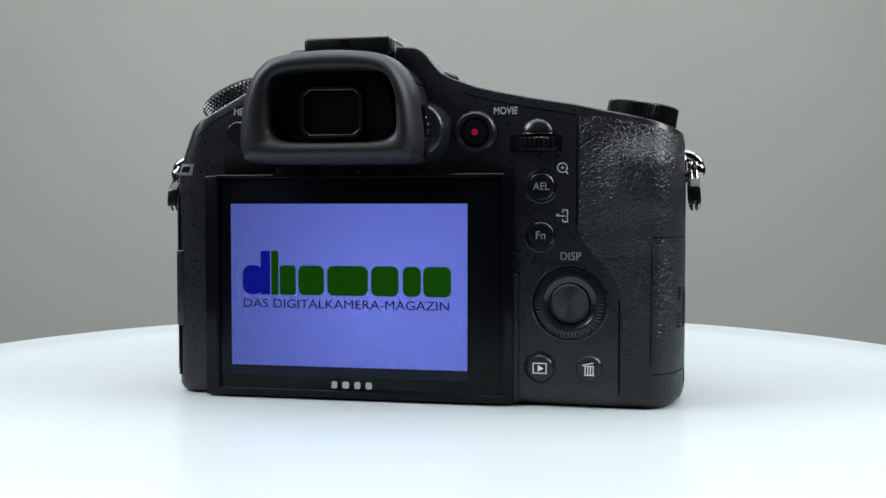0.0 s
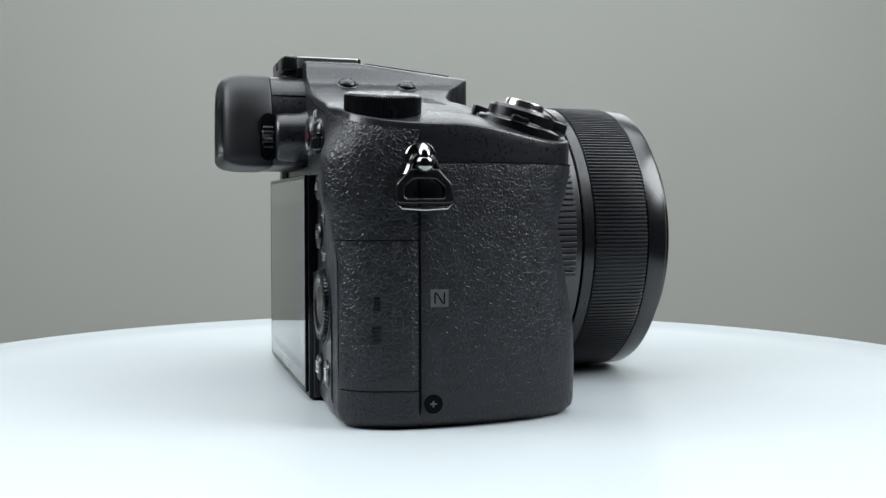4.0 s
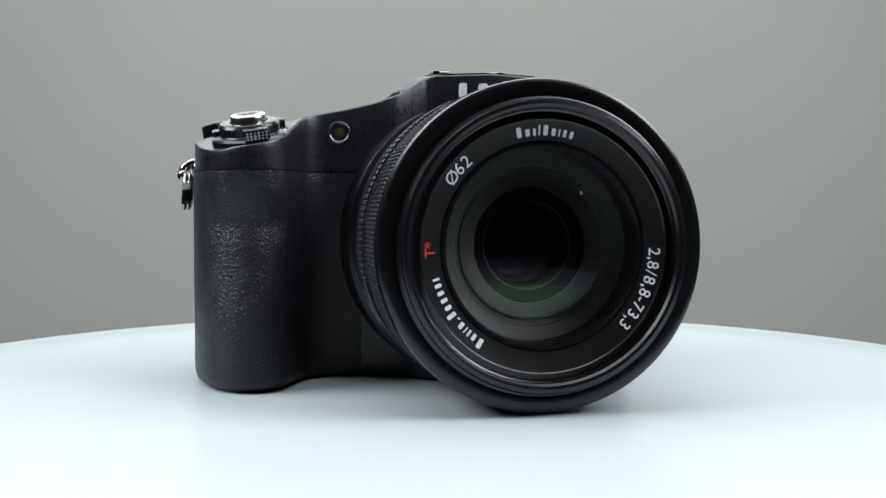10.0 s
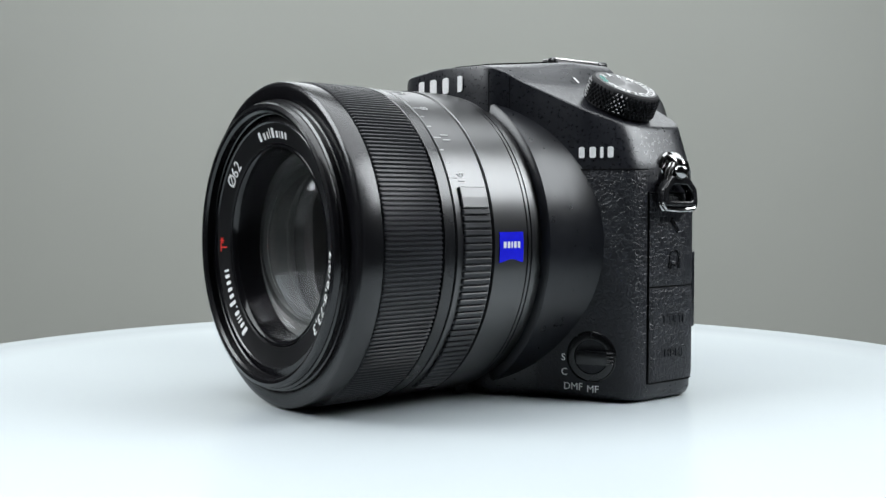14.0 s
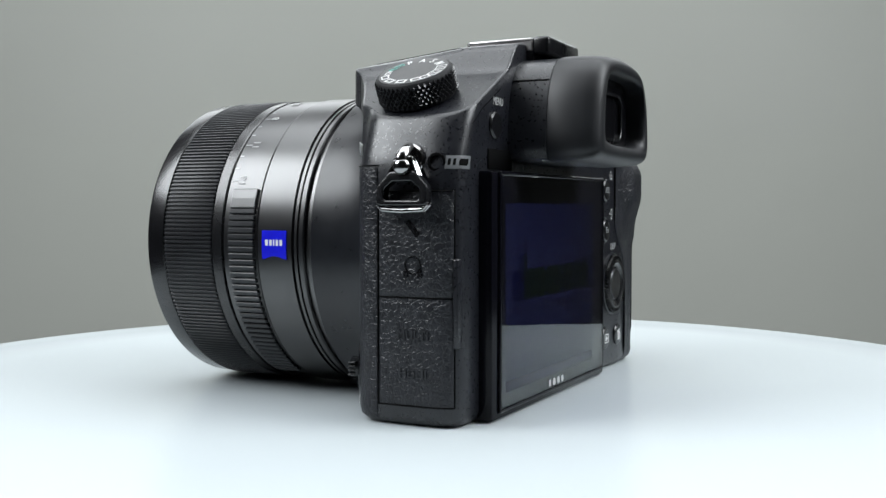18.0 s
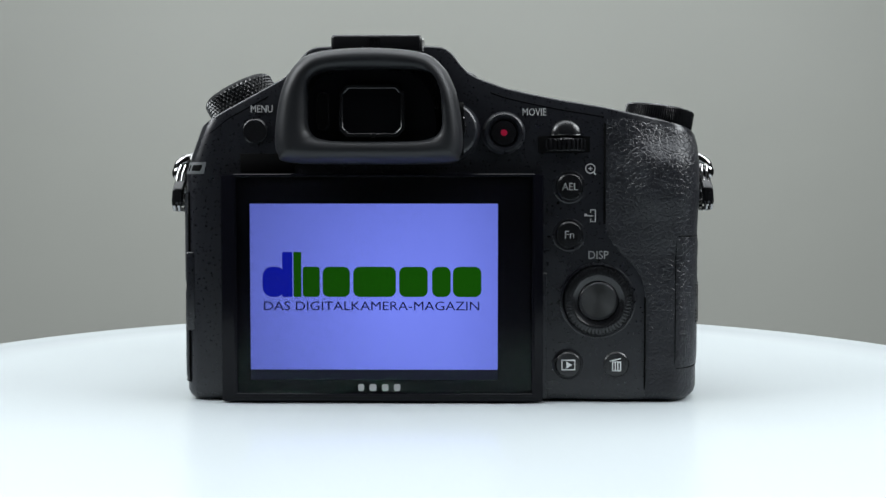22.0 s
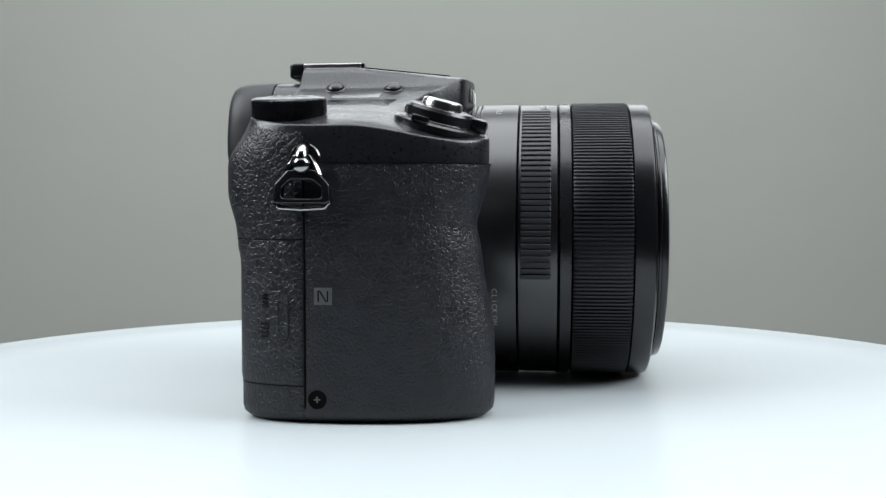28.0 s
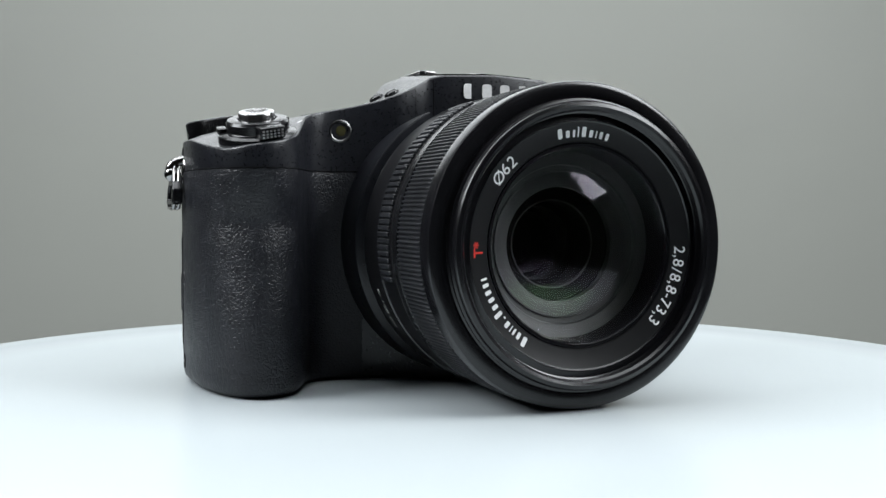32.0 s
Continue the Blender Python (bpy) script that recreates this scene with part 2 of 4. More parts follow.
# ---- the body's form ----
# Plan of the body, counter-clockwise from the middle of the back.
PLAN = [(0, -37.2), (8, -37.3), (14, -37.4), (18, -37.5), (22, -37.6), (26, -37.7), (32, -37.8), (40, -38), (50, -38.3), (60, -38.9), (68, -39.6), (73.5, -39.4), (77.3, -36), (79.6, -30.5), (80.6, -24), (80.8, -16), (80.2, -6), (78.3, 4),
        (75.3, 11.5), (71.3, 16.3), (66, 18.3), (60.8, 17), (56.8, 12.8), (54, 6), (51, -0.5), (46.5, -3.6), (40, -3.9), (33, -2.6), (26, -0.2), (21.6, 3.4),
        (17.4, 7.4), (9, 9.0), (0, 9.5), (-9, 9.0), (-17.4, 7.4), (-21.6, 3.4), (-27, -0.8), (-36, -5.8), (-44, -10.2), (-47.4, -13), (-48.7, -17.5),
        (-48.9, -25), (-48.6, -31.5), (-47.2, -35.2), (-44, -36.9), (-36, -37.1), (-30, -37.2), (-25, -37.2), (-21, -37.2), (-17, -37.2), (-12, -37.2), (-6, -37.2)]
HOLLOW = [(0, 0.0), (12, 0.2), (20, 0.0), (32, -2.2), (38.5, -3.0), (44, -4.2), (48, -3.2), (51.6, -2.0), (58, -0.8), (66, -0.8)]
CREST = [(-49, 63.5), (-47, 66.5), (-45, 68), (-38, 71.8), (-28.7, 76.8), (-24, 79.4), (-20.5, 81.9), (-18.3, 83.1), (-15, 83.8), (0, 84.5), (15, 83.8), (18.3, 83.1), (21, 81.5),
         (25, 79.5), (31, 77.3), (38, 75.7), (45, 74.3), (55, 72.6), (62, 71), (70, 69.6), (77, 67.6), (81, 66)]
PER = 6  # points to a span of the plan
NU = len(PLAN) * PER


def plan(u, z):
    """A point of the plan at the parameter u (in spans) and the height z."""
    n = len(PLAN)
    i = int(math.floor(u))
    t = u - i
    p = [PLAN[(i + k) % n] for k in (-1, 0, 1, 2)]
    out = []
    for c in (0, 1):
        a, b, d, e = (q[c] for q in p)
        out.append(0.5 * (2 * b + (d - a) * t + (2 * a - 5 * b + 4 * d - e) * t * t + (3 * b - a - 3 * d + e) * t ** 3))
    x, y = out
    if x < -36 and z > 57:  # the shoulder beside the mode dial leans in
        x += 0.36 * (z - 57) * smooth(-36, -47, x)
    if x > 50 and y > 0:
        y += lerp_table(HOLLOW, z) * min(1.0, y / 16)
    if x > 58 and y < -20:  # the thumb rest swells
        k = smooth(42, 52, z) * (1 - smooth(58, 67, z)) * smooth(58, 66, x)
        y -= 2.0 * k * smooth(-20, -34, y)
        y += 3.0 * smooth(57, 69, z) * smooth(60, 72, x) * smooth(-20, -34, y)
        y += 1.2 * (1 - smooth(35, 43, z)) * smooth(58, 70, x) * smooth(-20, -34, y)
    return x, y


def plan_normal(u, z):
    a, b = plan(u - 0.04, z), plan(u + 0.04, z)
    d = Vector((b[0] - a[0], b[1] - a[1], 0)).normalized()
    return Vector((d.y, -d.x, 0))


def u_near(x, y, z=30.0):
    return min((k / 24 for k in range(len(PLAN) * 24)), key=lambda u: (plan(u, z)[0] - x) ** 2 + (plan(u, z)[1] - y) ** 2)


def crest(x, y):
    z = lerp_table(CREST, x)
    core = 1 - smooth(15.5, 23, abs(x))
    z += core * 0.108 * min(33.0, max(0.0, 10 - y))
    k = smooth(46, 58, x)
    z -= k * 6.2 * smooth(-14, 19, y)
    return z


def make_body(parent):
    bm = bmesh.new()
    rings = []
    low = [(0.0, 2.6), (0.35, 1.5), (1.1, 0.6), (2.4, 0.0)]
    for z, inset in low:
        rings.append((z, inset, None))
    for z in (6, 12, 18, 24, 30, 35, 40, 44, 48, 52, 57):
        rings.append((z, 0.0, None))
    for k, drop, inset in ((0.35, 0, 0), (0.7, 0, 0), (1.0, 0.6, 0.0), (1.0, 0.18, 0.14), (1.0, 0.0, 0.5)):
        rings.append((k, inset, drop))
    loops = []
    for z, inset, drop in rings:
        loop = []
        for k in range(NU):
            u = k / PER
            zz = z
            if drop is not None:
                x, y = plan(u, 60)
                n = plan_normal(u, 60)
                zz = 57 + (crest(x - n.x * 0.5, y - n.y * 0.5) - 57) * z - drop
                if x < -30:
                    for _ in range(12):
                        x, y = plan(u, zz)
                        n = plan_normal(u, zz)
                        zz = 57 + (crest(x - n.x * inset, y - n.y * inset) - 57) * z - drop
            x, y = plan(u, zz)
            n = plan_normal(u, zz)
            loop.append((x - n.x * inset, y - n.y * inset, zz))
        loops.append([bm.verts.new(p) for p in loop])
    for a, b in zip(loops, loops[1:]):
        for k in range(NU):
            j = (k + 1) % NU
            bm.faces.new((a[k], a[j], b[j], b[k]))
    bm.faces.new(loops[0][::-1])
    # top sheet
    edge = [v.co.copy() for v in loops[-1]]
    low_x = min(p.x for p in edge)
    xs = sorted({round(-48.3 + 128.5 * i / 84, 3) for i in range(85)} | {round(sg * (15.2 + 0.4 * i), 3) for sg in (-1, 1) for i in range(28)} | {-18.3, 18.3, -15, 15, 79.6, 79.8, 80.0} | {round(low_x + k, 3) for k in (0.004, 0.03, 0.1, 0.25, 0.5, 0.9, 1.4, 2.0)})

    def span(x):
        ys = []
        for p, q in zip(edge, edge[1:] + edge[:1]):
            if (p.x - x) * (q.x - x) <= 0 and abs(p.x - q.x) > 1e-6:
                t = (x - p.x) / (q.x - p.x)
                ys.append(p.y + (q.y - p.y) * t)
        return (min(ys), max(ys)) if len(ys) > 1 else None

    rows = []
    for x in xs:
        s = span(x)
        if s:
            rows.append([bm.verts.new((x, s[0] + (s[1] - s[0]) * j / 24, crest(x, s[0] + (s[1] - s[0]) * j / 24))) for j in range(25)])
    for a, b in zip(rows, rows[1:]):
        for j in range(24):
            bm.faces.new((a[j], b[j], b[j + 1], a[j + 1]))
    return part("body", bm, PLASTIC, parent, "black textured magnesium body shell", 50)


def patch(name, u0, u1, z0, z1, lift, mat, parent, label="", nu=40, nz=30, corner=1.0, sink=0.5):
    """A sheet laid on the body's side between two runs of u and two heights; each limit may be a function."""
    bm = bmesh.new()
    grid = []

    def val(f, *a):
        return f(*a) if callable(f) else f

    def place(u, z, off):
        x, y = plan(u, z)
        n = plan_normal(u, z)
        inset = lerp_table([(0.0, 2.6), (0.35, 1.5), (1.1, 0.6), (2.4, 0.0)], z)
        return (x + n.x * (off - inset), y + n.y * (off - inset), z)

    for j in range(-1, nz + 2):
        row = []
        for i in range(-1, nu + 2):
            fi, fj = min(1.0, max(0.0, i / nu)), min(1.0, max(0.0, j / nz))
            rim = i < 0 or j < 0 or i > nu or j > nz
            za = val(z0, 0) + (val(z1, 0) - val(z0, 0)) * fj
            ua, ub = val(u0, za), val(u1, za)
            u = ua + (ub - ua) * fi
            zb = val(z0, u) + (val(z1, u) - val(z0, u)) * fj
            edge = min(i, nu - i, j, nz - j)
            off = -sink if rim else (lift * 0.55 if edge == 0 else lift)
            row.append(bm.verts.new(place(u, zb, off)))
        grid.append(row)
    for a, b in zip(grid, grid[1:]):
        for i in range(len(a) - 1):
            bm.faces.new((a[i], a[i + 1], b[i + 1], b[i]))
    return part(name, bm, mat, parent, label, 60)


product = new("bridge_camera")
tagged(product, "black bridge camera with a large zoom lens on a turntable", "camera")
make_body(product)

U_SEAM = u_near(80.7, -22.4)
U_FRONT_R = u_near(35, -3)
U_FRONT_L = u_near(-27, -0.8)
U_DOOR_L = u_near(-48.7, -17.4)
U_DOOR_LB = u_near(-47.0, -35.3)
U_B55, U_B57, U_B63, U_B65 = (u_near(x, -38.6) for x in (55.5, 57.7, 63.3, 65.6))
SEDGE = [(0, U_B65), (26, U_B65), (29.5, u_near(64.8, -39)), (32.4, U_B63), (35, u_near(60.5, -39)), (38, U_B57), (41, u_near(56, -38.6)), (44, U_B55), (80, U_B55)]
side_top = lambda u: min(crest(*plan(u, 60)) - 1.5, 69.6) if u else 68.0
patch("thumb_rest", lambda z: lerp_table(SEDGE, z), U_SEAM - 0.03, 0.25, side_top, 0.35, LEATHER, product, "grained leatherette thumb rest", 40, 48)
patch("grip", U_SEAM + 0.03, U_FRONT_R, 0.25, 57.9, 0.45, GRIPLEATHER, product, "deep grained leatherette hand grip", 90, 40)
patch("front_covering", U_FRONT_L, U_DOOR_L - 0.05, 0.25, 57.3, 0.35, LEATHER, product, "grained leatherette covering", 40, 40)
patch("card_door", u_near(73.2, -39.4), U_SEAM - 0.08, 8.6, 40.8, 0.65, LEATHER, product, "memory card door in leatherette", 24, 20)
patch("port_door", U_DOOR_L + 0.06, U_DOOR_LB, 28.6, 51.5, 0.55, LEATHER, product, "upper port door in leatherette", 20, 16)
patch("port_door", U_DOOR_L + 0.06, U_DOOR_LB, 4.8, 28.2, 0.55, LEATHER, product, "lower port door in leatherette", 20, 16)


# seams round the doors and between the coverings
for u0, u1, z0, z1 in ((u_near(73.2, -39.4) - 0.05, u_near(73.2, -39.4) + 0.01, 8.4, 41.0), (u_near(73.2, -39.4) - 0.05, U_SEAM, 40.8, 41.15), (u_near(73.2, -39.4) - 0.05, U_SEAM, 8.3, 8.65),
                       (U_SEAM - 0.035, U_SEAM + 0.035, 0.8, 57.9), (U_DOOR_L - 0.01, U_DOOR_L + 0.06, 4.6, 51.7), (U_DOOR_LB - 0.03, U_DOOR_LB + 0.08, 4.6, 51.7), (U_DOOR_L, U_DOOR_LB, 4.5, 4.9),
                       (U_DOOR_L, U_DOOR_LB, 51.4, 51.8), (U_DOOR_L, U_DOOR_LB, 28.22, 28.58), (U_SEAM, U_FRONT_R, 57.75, 58.05), (U_FRONT_L, U_DOOR_L, 57.2, 57.45), (u_near(65.6, -39) - 0.04, u_near(65.6, -39) + 0.01, 0.8, 26.0),
                       (u_near(55.4, -38.6) - 0.04, u_near(55.4, -38.6) + 0.01, 44.0, 68.5)):
    patch("seam", u0, u1, z0, z1, 0.52, DARK, product, nu=max(2, int((u1 - u0) * 6)), nz=max(2, int((z1 - z0) / 4)), sink=0.3)


# ---- lens ----
def build_lens(parent):
    flange = lathe([(34, 7.5), (39.2, 7.0), (39.8, 6.5), (40.0, 4), (40.2, 1), (40.6, -2), (41.2, -5), (42.1, -8), (43.2, -11), (43.8, -14), (40, -16)], 128, LENS)
    part("lens_flange", flange, COLLAR, parent, "flared black lens collar")
    mount = lathe([(36, 5), (37.4, 5), (37.4, 9.7), (36, 9.7)], 128, LENS)
    part("mount_ring", mount, GUNMETAL, parent, "dark metal ring between collar and barrel")
    barrel = lathe([(34, 9.6), (38.0, 9.6), (38.35, 9.9), (38.35, 11.0), (37.7, 11.1), (37.7, 11.4), (38.45, 11.5), (38.45, 12.3), (37.8, 12.4), (37.8, 12.7),
                    (38.7, 12.9), (38.8, 22.8), (38.3, 23.0), (34, 23.0)], 160, LENS)
    ring = part("rear_barrel", barrel, BARREL, parent, "smooth black metal barrel ring")
    # aperture ring
    ap = lathe([(34, 23.2), (38.2, 23.2), (38.55, 23.5), (38.6, 33.5), (38.1, 33.8), (34, 33.8)], 160, LENS)
    aperture = part("aperture_ring", ap, BARREL, parent, "black aperture ring with white numerals")
    for a0, a1 in ((78, 152), (-103, -24)):
        teeth = []
        a = a0
        while a < a1:
            m = LENS @ Matrix.Rotation(radians(-a), 4, "Z")
            teeth.append(box(-0.62, 0.62, 38.2, 39.35, 24.0, 31.8, 0.22, 1, m))
            a += 2.35
        part("ribs", join(*teeth), RUBBER, aperture, "raised grip ribs")
    pads = [box(-1.4, 1.4, 38.2, 39.3, 24.0, 31.8, 0.25, 1, LENS @ Matrix.Rotation(radians(-a), 4, "Z")) for a in (71.5, 74.8)]
    part("thumb_pad", join(*pads), BARREL, aperture, "smooth raised pad")
    mid = lathe([(34, 34.0), (38.3, 34.0), (38.75, 34.3), (38.75, 37.1), (38.3, 37.4), (34, 37.4)], 160, LENS)
    part("index_ring", mid, SATIN, parent, "plain black ring")

    n = 226

    def knurl(k, seg, row):
        return (0.0 if k % 4 < 2 else -0.5) if 1 <= row <= 4 else 0.0

    zoom = lathe([(34, 37.7), (38.7, 37.7), (38.95, 38.1), (38.95, 52.6), (38.7, 52.9), (34, 52.9)], n * 4, LENS, wave=knurl)
    part("zoom_ring", zoom, RUBBER, parent, "finely ribbed rubber zoom ring")
    front = lathe([(34, 53.1), (38.3, 53.1), (38.65, 53.4), (38.65, 57.9), (38.45, 58.5), (37.9, 58.9), (37.2, 59.0), (35.0, 59.0), (34.5, 58.8), (34.0, 59.0), (33.9, 59.6), (34.2, 59.8), (34.2, 60.3), (33.7, 60.6), (33.7, 61.3),
                   (33.3, 62.1), (32.4, 62.4), (31.7, 62.1)], 160, LENS)
    part("front_ring", front, FRONT, parent, "black front ring with hood bayonet")
    thread = [(31.7, 62.1)]
    for k in range(4):
        thread += [(31.2, 61.5 - 0.5 * k), (31.7, 61.25 - 0.5 * k)]
    thread += [(31.2, 59.8), (30.9, 59.6), (29.6, 59.7), (29.2, 59.9), (28.9, 59.6)]
    part("filter_thread", lathe(thread, 128, LENS), FRONT, parent, "filter thread")
    name_ring = lathe([(28.9, 59.6), (28.7, 59.5), (24.4, 58.4), (24.2, 58.0)], 128, LENS)
    nring = part("name_ring", name_ring, RINGBLACK, parent, "dark name ring with white lettering")
    retain = lathe([(24.2, 58.0), (23.9, 58.3), (23.3, 58.2), (22.9, 57.6), (22.6, 56.6), (22.4, 50)], 128, LENS)
    part("retaining_ring", retain, GLOSS, parent)
    # glass: a domed front element, a stepped tunnel behind it and an inner element
    dome = [(22.5 * k / 12, 51.0 + 6.3 * (1 - (k / 12) ** 2)) for k in range(13)]
    back = [(22.5 * k / 12, 50.2 + 2.6 * (1 - (k / 12) ** 2)) for k in range(12, -1, -1)]
    el = part("front_element", lathe(dome + back, 96, LENS), LENSGLASS, parent, "coated domed front glass element", 60)
    el.visible_shadow = False
    tunnel = [(23, 53.5), (22.5, 49.9), (21.6, 49.6), (21.2, 49.3), (18.8, 48.7), (18.6, 48.4), (18.4, 47.2), (16.9, 46.9), (16.8, 47.3), (16.4, 47.3), (13.3, 46.4), (13.0, 46.2), (12.9, 44.2)]
    part("lens_tunnel", lathe(tunnel, 96, LENS), INNER, parent, "stepped black lens interior")
    stop = [(13.0, 44.6), (12.8, 43.6), (10.2, 43.1), (9.9, 43.2), (9.6, 43.0), (9.4, 40.0)]
    part("lens_stop", lathe(stop, 96, LENS), DARK, parent, "matt black stop ring")
    well = [(9.5, 40.4), (9.2, 37.0), (8.0, 36.6), (7.6, 33), (6.5, 32.6), (6.0, 26), (0, 25.5)]
    part("lens_well", lathe(well, 96, LENS), DARK, parent, "deep black well behind the inner glass")
    trim = lathe([(9.55, 43.1), (9.7, 43.35), (9.85, 43.35), (10.0, 43.1)], 96, LENS, closed=True)
    part("inner_ring", trim, INNER, parent)
    inner = [(9.3 * k / 8, 39.4 + 2.2 * (1 - (k / 8) ** 2)) for k in range(9)] + [(9.3 * k / 8, 38.8 + 2.2 * (1 - (k / 8) ** 2)) for k in range(8, -1, -1)]
    e2 = part("inner_element", lathe(inner, 64, LENS), DEEPGLASS, parent, "inner glass element", 60)
    e2.visible_shadow = False
    shell = [(16.5 * k / 12, 47.4 + 2.7 * (1 - (k / 12) ** 2)) for k in range(13)] + [(16.5 * k / 12, 47.15 + 2.7 * (1 - (k / 12) ** 2)) for k in range(12, -1, -1)]
    e3 = part("inner_element", lathe(shell, 96, LENS), INNERGLASS, parent, "green-coated second glass element", 60)
    e3.visible_shadow = False
    foot = box(-3.2, 3.2, 33.6, 36.4, 0.05, 3.0, 0.4)
    part("lens_foot", foot, PLASTIC, parent, "small black stop under the lens")
    part("lens_underside", box(-12, 12, -6, 13.5, 0.3, 6.0, 1.2), PLASTIC, parent)
    return nring, aperture, ring


name_ring, aperture_ring, rear_barrel = build_lens(product)


def ring_text(body, centre, radius, y, size, mat, parent, label="", step=None, bold=0.0):
    """Letters round the lens axis, seen from the front, clockwise, tops outwards; centre in degrees from the top."""
    adv = {"1": 0.62, "/": 0.55, ",": 0.36, "-": 0.5, " ": 0.4, "T": 0.75, "*": 0.6, "Ø": 0.95}
    w = [adv.get(c, 0.8) * size for c in body]
    total = sum(w)
    s = -total / 2
    out = []
    for c, cw in zip(body, w):
        a = centre + math.degrees((s + cw / 2) / radius)
        s += cw
        if c == " ":
            continue
        m = LENS @ Matrix.Rotation(radians(-a), 4, "Z") @ Matrix.Translation((0, radius, y)) @ Matrix.Rotation(radians(14.4), 4, "X")
        g = text(c, size, m @ Matrix.Translation((0, 0, 0)), 0.05, bold=bold)
        out.append(g)
    return part("lettering", join(*out), mat, parent, label)


def ring_bars(widths, centre, radius, y, height, mat, parent, label=""):
    gap = 0.45
    total = sum(w for w, h in widths) + gap * (len(widths) - 1)
    s = -total / 2
    out = []
    for w, h in widths:
        a = centre + math.degrees((s + w / 2) / radius)
        s += w + gap
        m = LENS @ Matrix.Rotation(radians(-a), 4, "Z") @ Matrix.Translation((0, radius, y)) @ Matrix.Rotation(radians(14.4), 4, "X")
        out += bars([(w, h)], height, 0, m, 0.05)
    word(out, mat, parent)


ring_text("Ø62", -49, 26.6, 59.0, 2.9, INK, name_ring, "white numerals")
ring_text("T*", -91, 26.6, 59.0, 2.5, REDINK, name_ring, "red mark", bold=0.02)
ring_text("2,8/8,8-73,3", 113, 26.6, 59.0, 2.7, INK, name_ring, "white numerals", bold=0.015)
ring_bars([(1.7, 2.4), (1.5, 1.7), (0.9, 1.7), (0.5, 2.4), (1.6, 2.4), (1.4, 1.7), (0.5, 1.7), (1.2, 1.7), (1.2, 1.7)], 0, 26.6, 59.0, 2.3, INK, name_ring)
ring_bars([(1.7, 2.4), (1.3, 1.7), (0.8, 1.7), (0.45, 1.7), (1.5, 1.7), (0.8, 0.4), (1.5, 2.4), (1.5, 1.7), (1.4, 1.7), (1.4, 1.7), (1.3, 1.7), (0.8, 1.7)], -126, 26.6, 59.0, 2.3, INK, name_ring)

# ---- plaque, scales and lettering on the barrel ----
arc = []
for k in range(13):
    y = 14.3 + 7.2 * k / 12
    low = 95.4 - 1.1 * math.cos(math.pi * (k / 6 - 1) / 2) ** 2
    rim = []
    for alpha, q in [(85.0 + (low - 85.0) * i / 8, 38.97) for i in range(9)] + [(85.0 + (low - 85.0) * i / 8, 38.5) for i in range(8, -1, -1)]:
        rim.append((-math.sin(radians(alpha)) * q, y, AXIS_Z + math.cos(radians(alpha)) * q))
    arc.append(rim)
part("name_plaque", loft(arc), BLUE, rear_barrel, "small blue enamel plaque with a white mark")
word(bars([1.0, 0.9, 0.5, 0.9, 0.9], 1.5, 0.25, frame_at((-38.99, 17.9, 39.4), (0, -1, 0), (0, 0, 1)), 0.04, 0.8), INK, rear_barrel)


def barrel_frame(alpha, y, r, down=False):
    """On the barrel at alpha degrees from the top: letters run along the ring, tops towards the front."""
    a = radians(alpha)
    pos = Vector((-math.sin(a) * r, y, AXIS_Z + math.cos(a) * r))
    tang = Vector((-math.cos(a), 0, -math.sin(a)))
    return frame_at(pos, tang if down else -tang, (0, 1, 0))


# White print inked grey: the glare that dulls numerals and ticks is in the colour.
nums = [text(s, 2.1, barrel_frame(a, 29.9, 38.66), 0.05) for s, a in (("16", 66), ("11", 49.5), ("8", 33), ("5.6", 16.5), ("4", 0), ("2.8", -16.5))]
part("numerals", join(*nums), GREYINK, aperture_ring, "white aperture numerals drawn in grey")
ticks = []
for k in range(16):
    a = 66.0 - 5.5 * k
    ln = 2.0 if k % 3 == 0 else 1.1
    ticks.append(box(-0.12, 0.12, 38.5, 38.66, 33.3 - ln, 33.3, m=LENS @ Matrix.Rotation(radians(-a), 4, "Z")))
part("scale_marks", join(*ticks), GREYINK, aperture_ring, "white scale marks drawn in grey")
click = [text(c, 1.4, barrel_frame(-(109.0 + 2.15 * i), 17.2, 38.84), 0.04) for i, c in enumerate("CLICK")]
click += [text(c, 1.4, barrel_frame(-(121.0 + 2.5 * i), 17.2, 38.84), 0.04) for i, c in enumerate("ON")]
part("lettering", join(*click), GREYINK, rear_barrel, "grey lettering")
part("lettering", text("F2.8", 1.6, barrel_frame(-24, 17.5, 38.84), 0.04), GREYINK, rear_barrel)
sw = [box(-2.6, 2.6, 38.3, 38.86, 15.0, 21.2, 0.2, 1, LENS @ Matrix.Rotation(radians(148), 4, "Z"))]
sw += [box(-2.0 + 1.1 * i, -1.5 + 1.1 * i, 38.8, 39.0, 15.6, 20.6, m=LENS @ Matrix.Rotation(radians(148), 4, "Z")) for i in range(5)]
part("click_switch", join(*sw), PLASTIC, rear_barrel, "small ribbed slide switch")

# ---- viewfinder ----
CUP = [(-19.1, 58.6), (-21.8, 60.1), (-22.5, 63.4), (-21.9, 70), (-20.6, 75.6), (-17.8, 80.6), (-12.9, 83.5), (-1.0, 84.5), (10.9, 83.5), (15.8, 80.6), (18.6, 75.6), (19.9, 70), (20.5, 63.4), (19.8, 60.1), (17.1, 58.6), (-1.0, 58.4)]


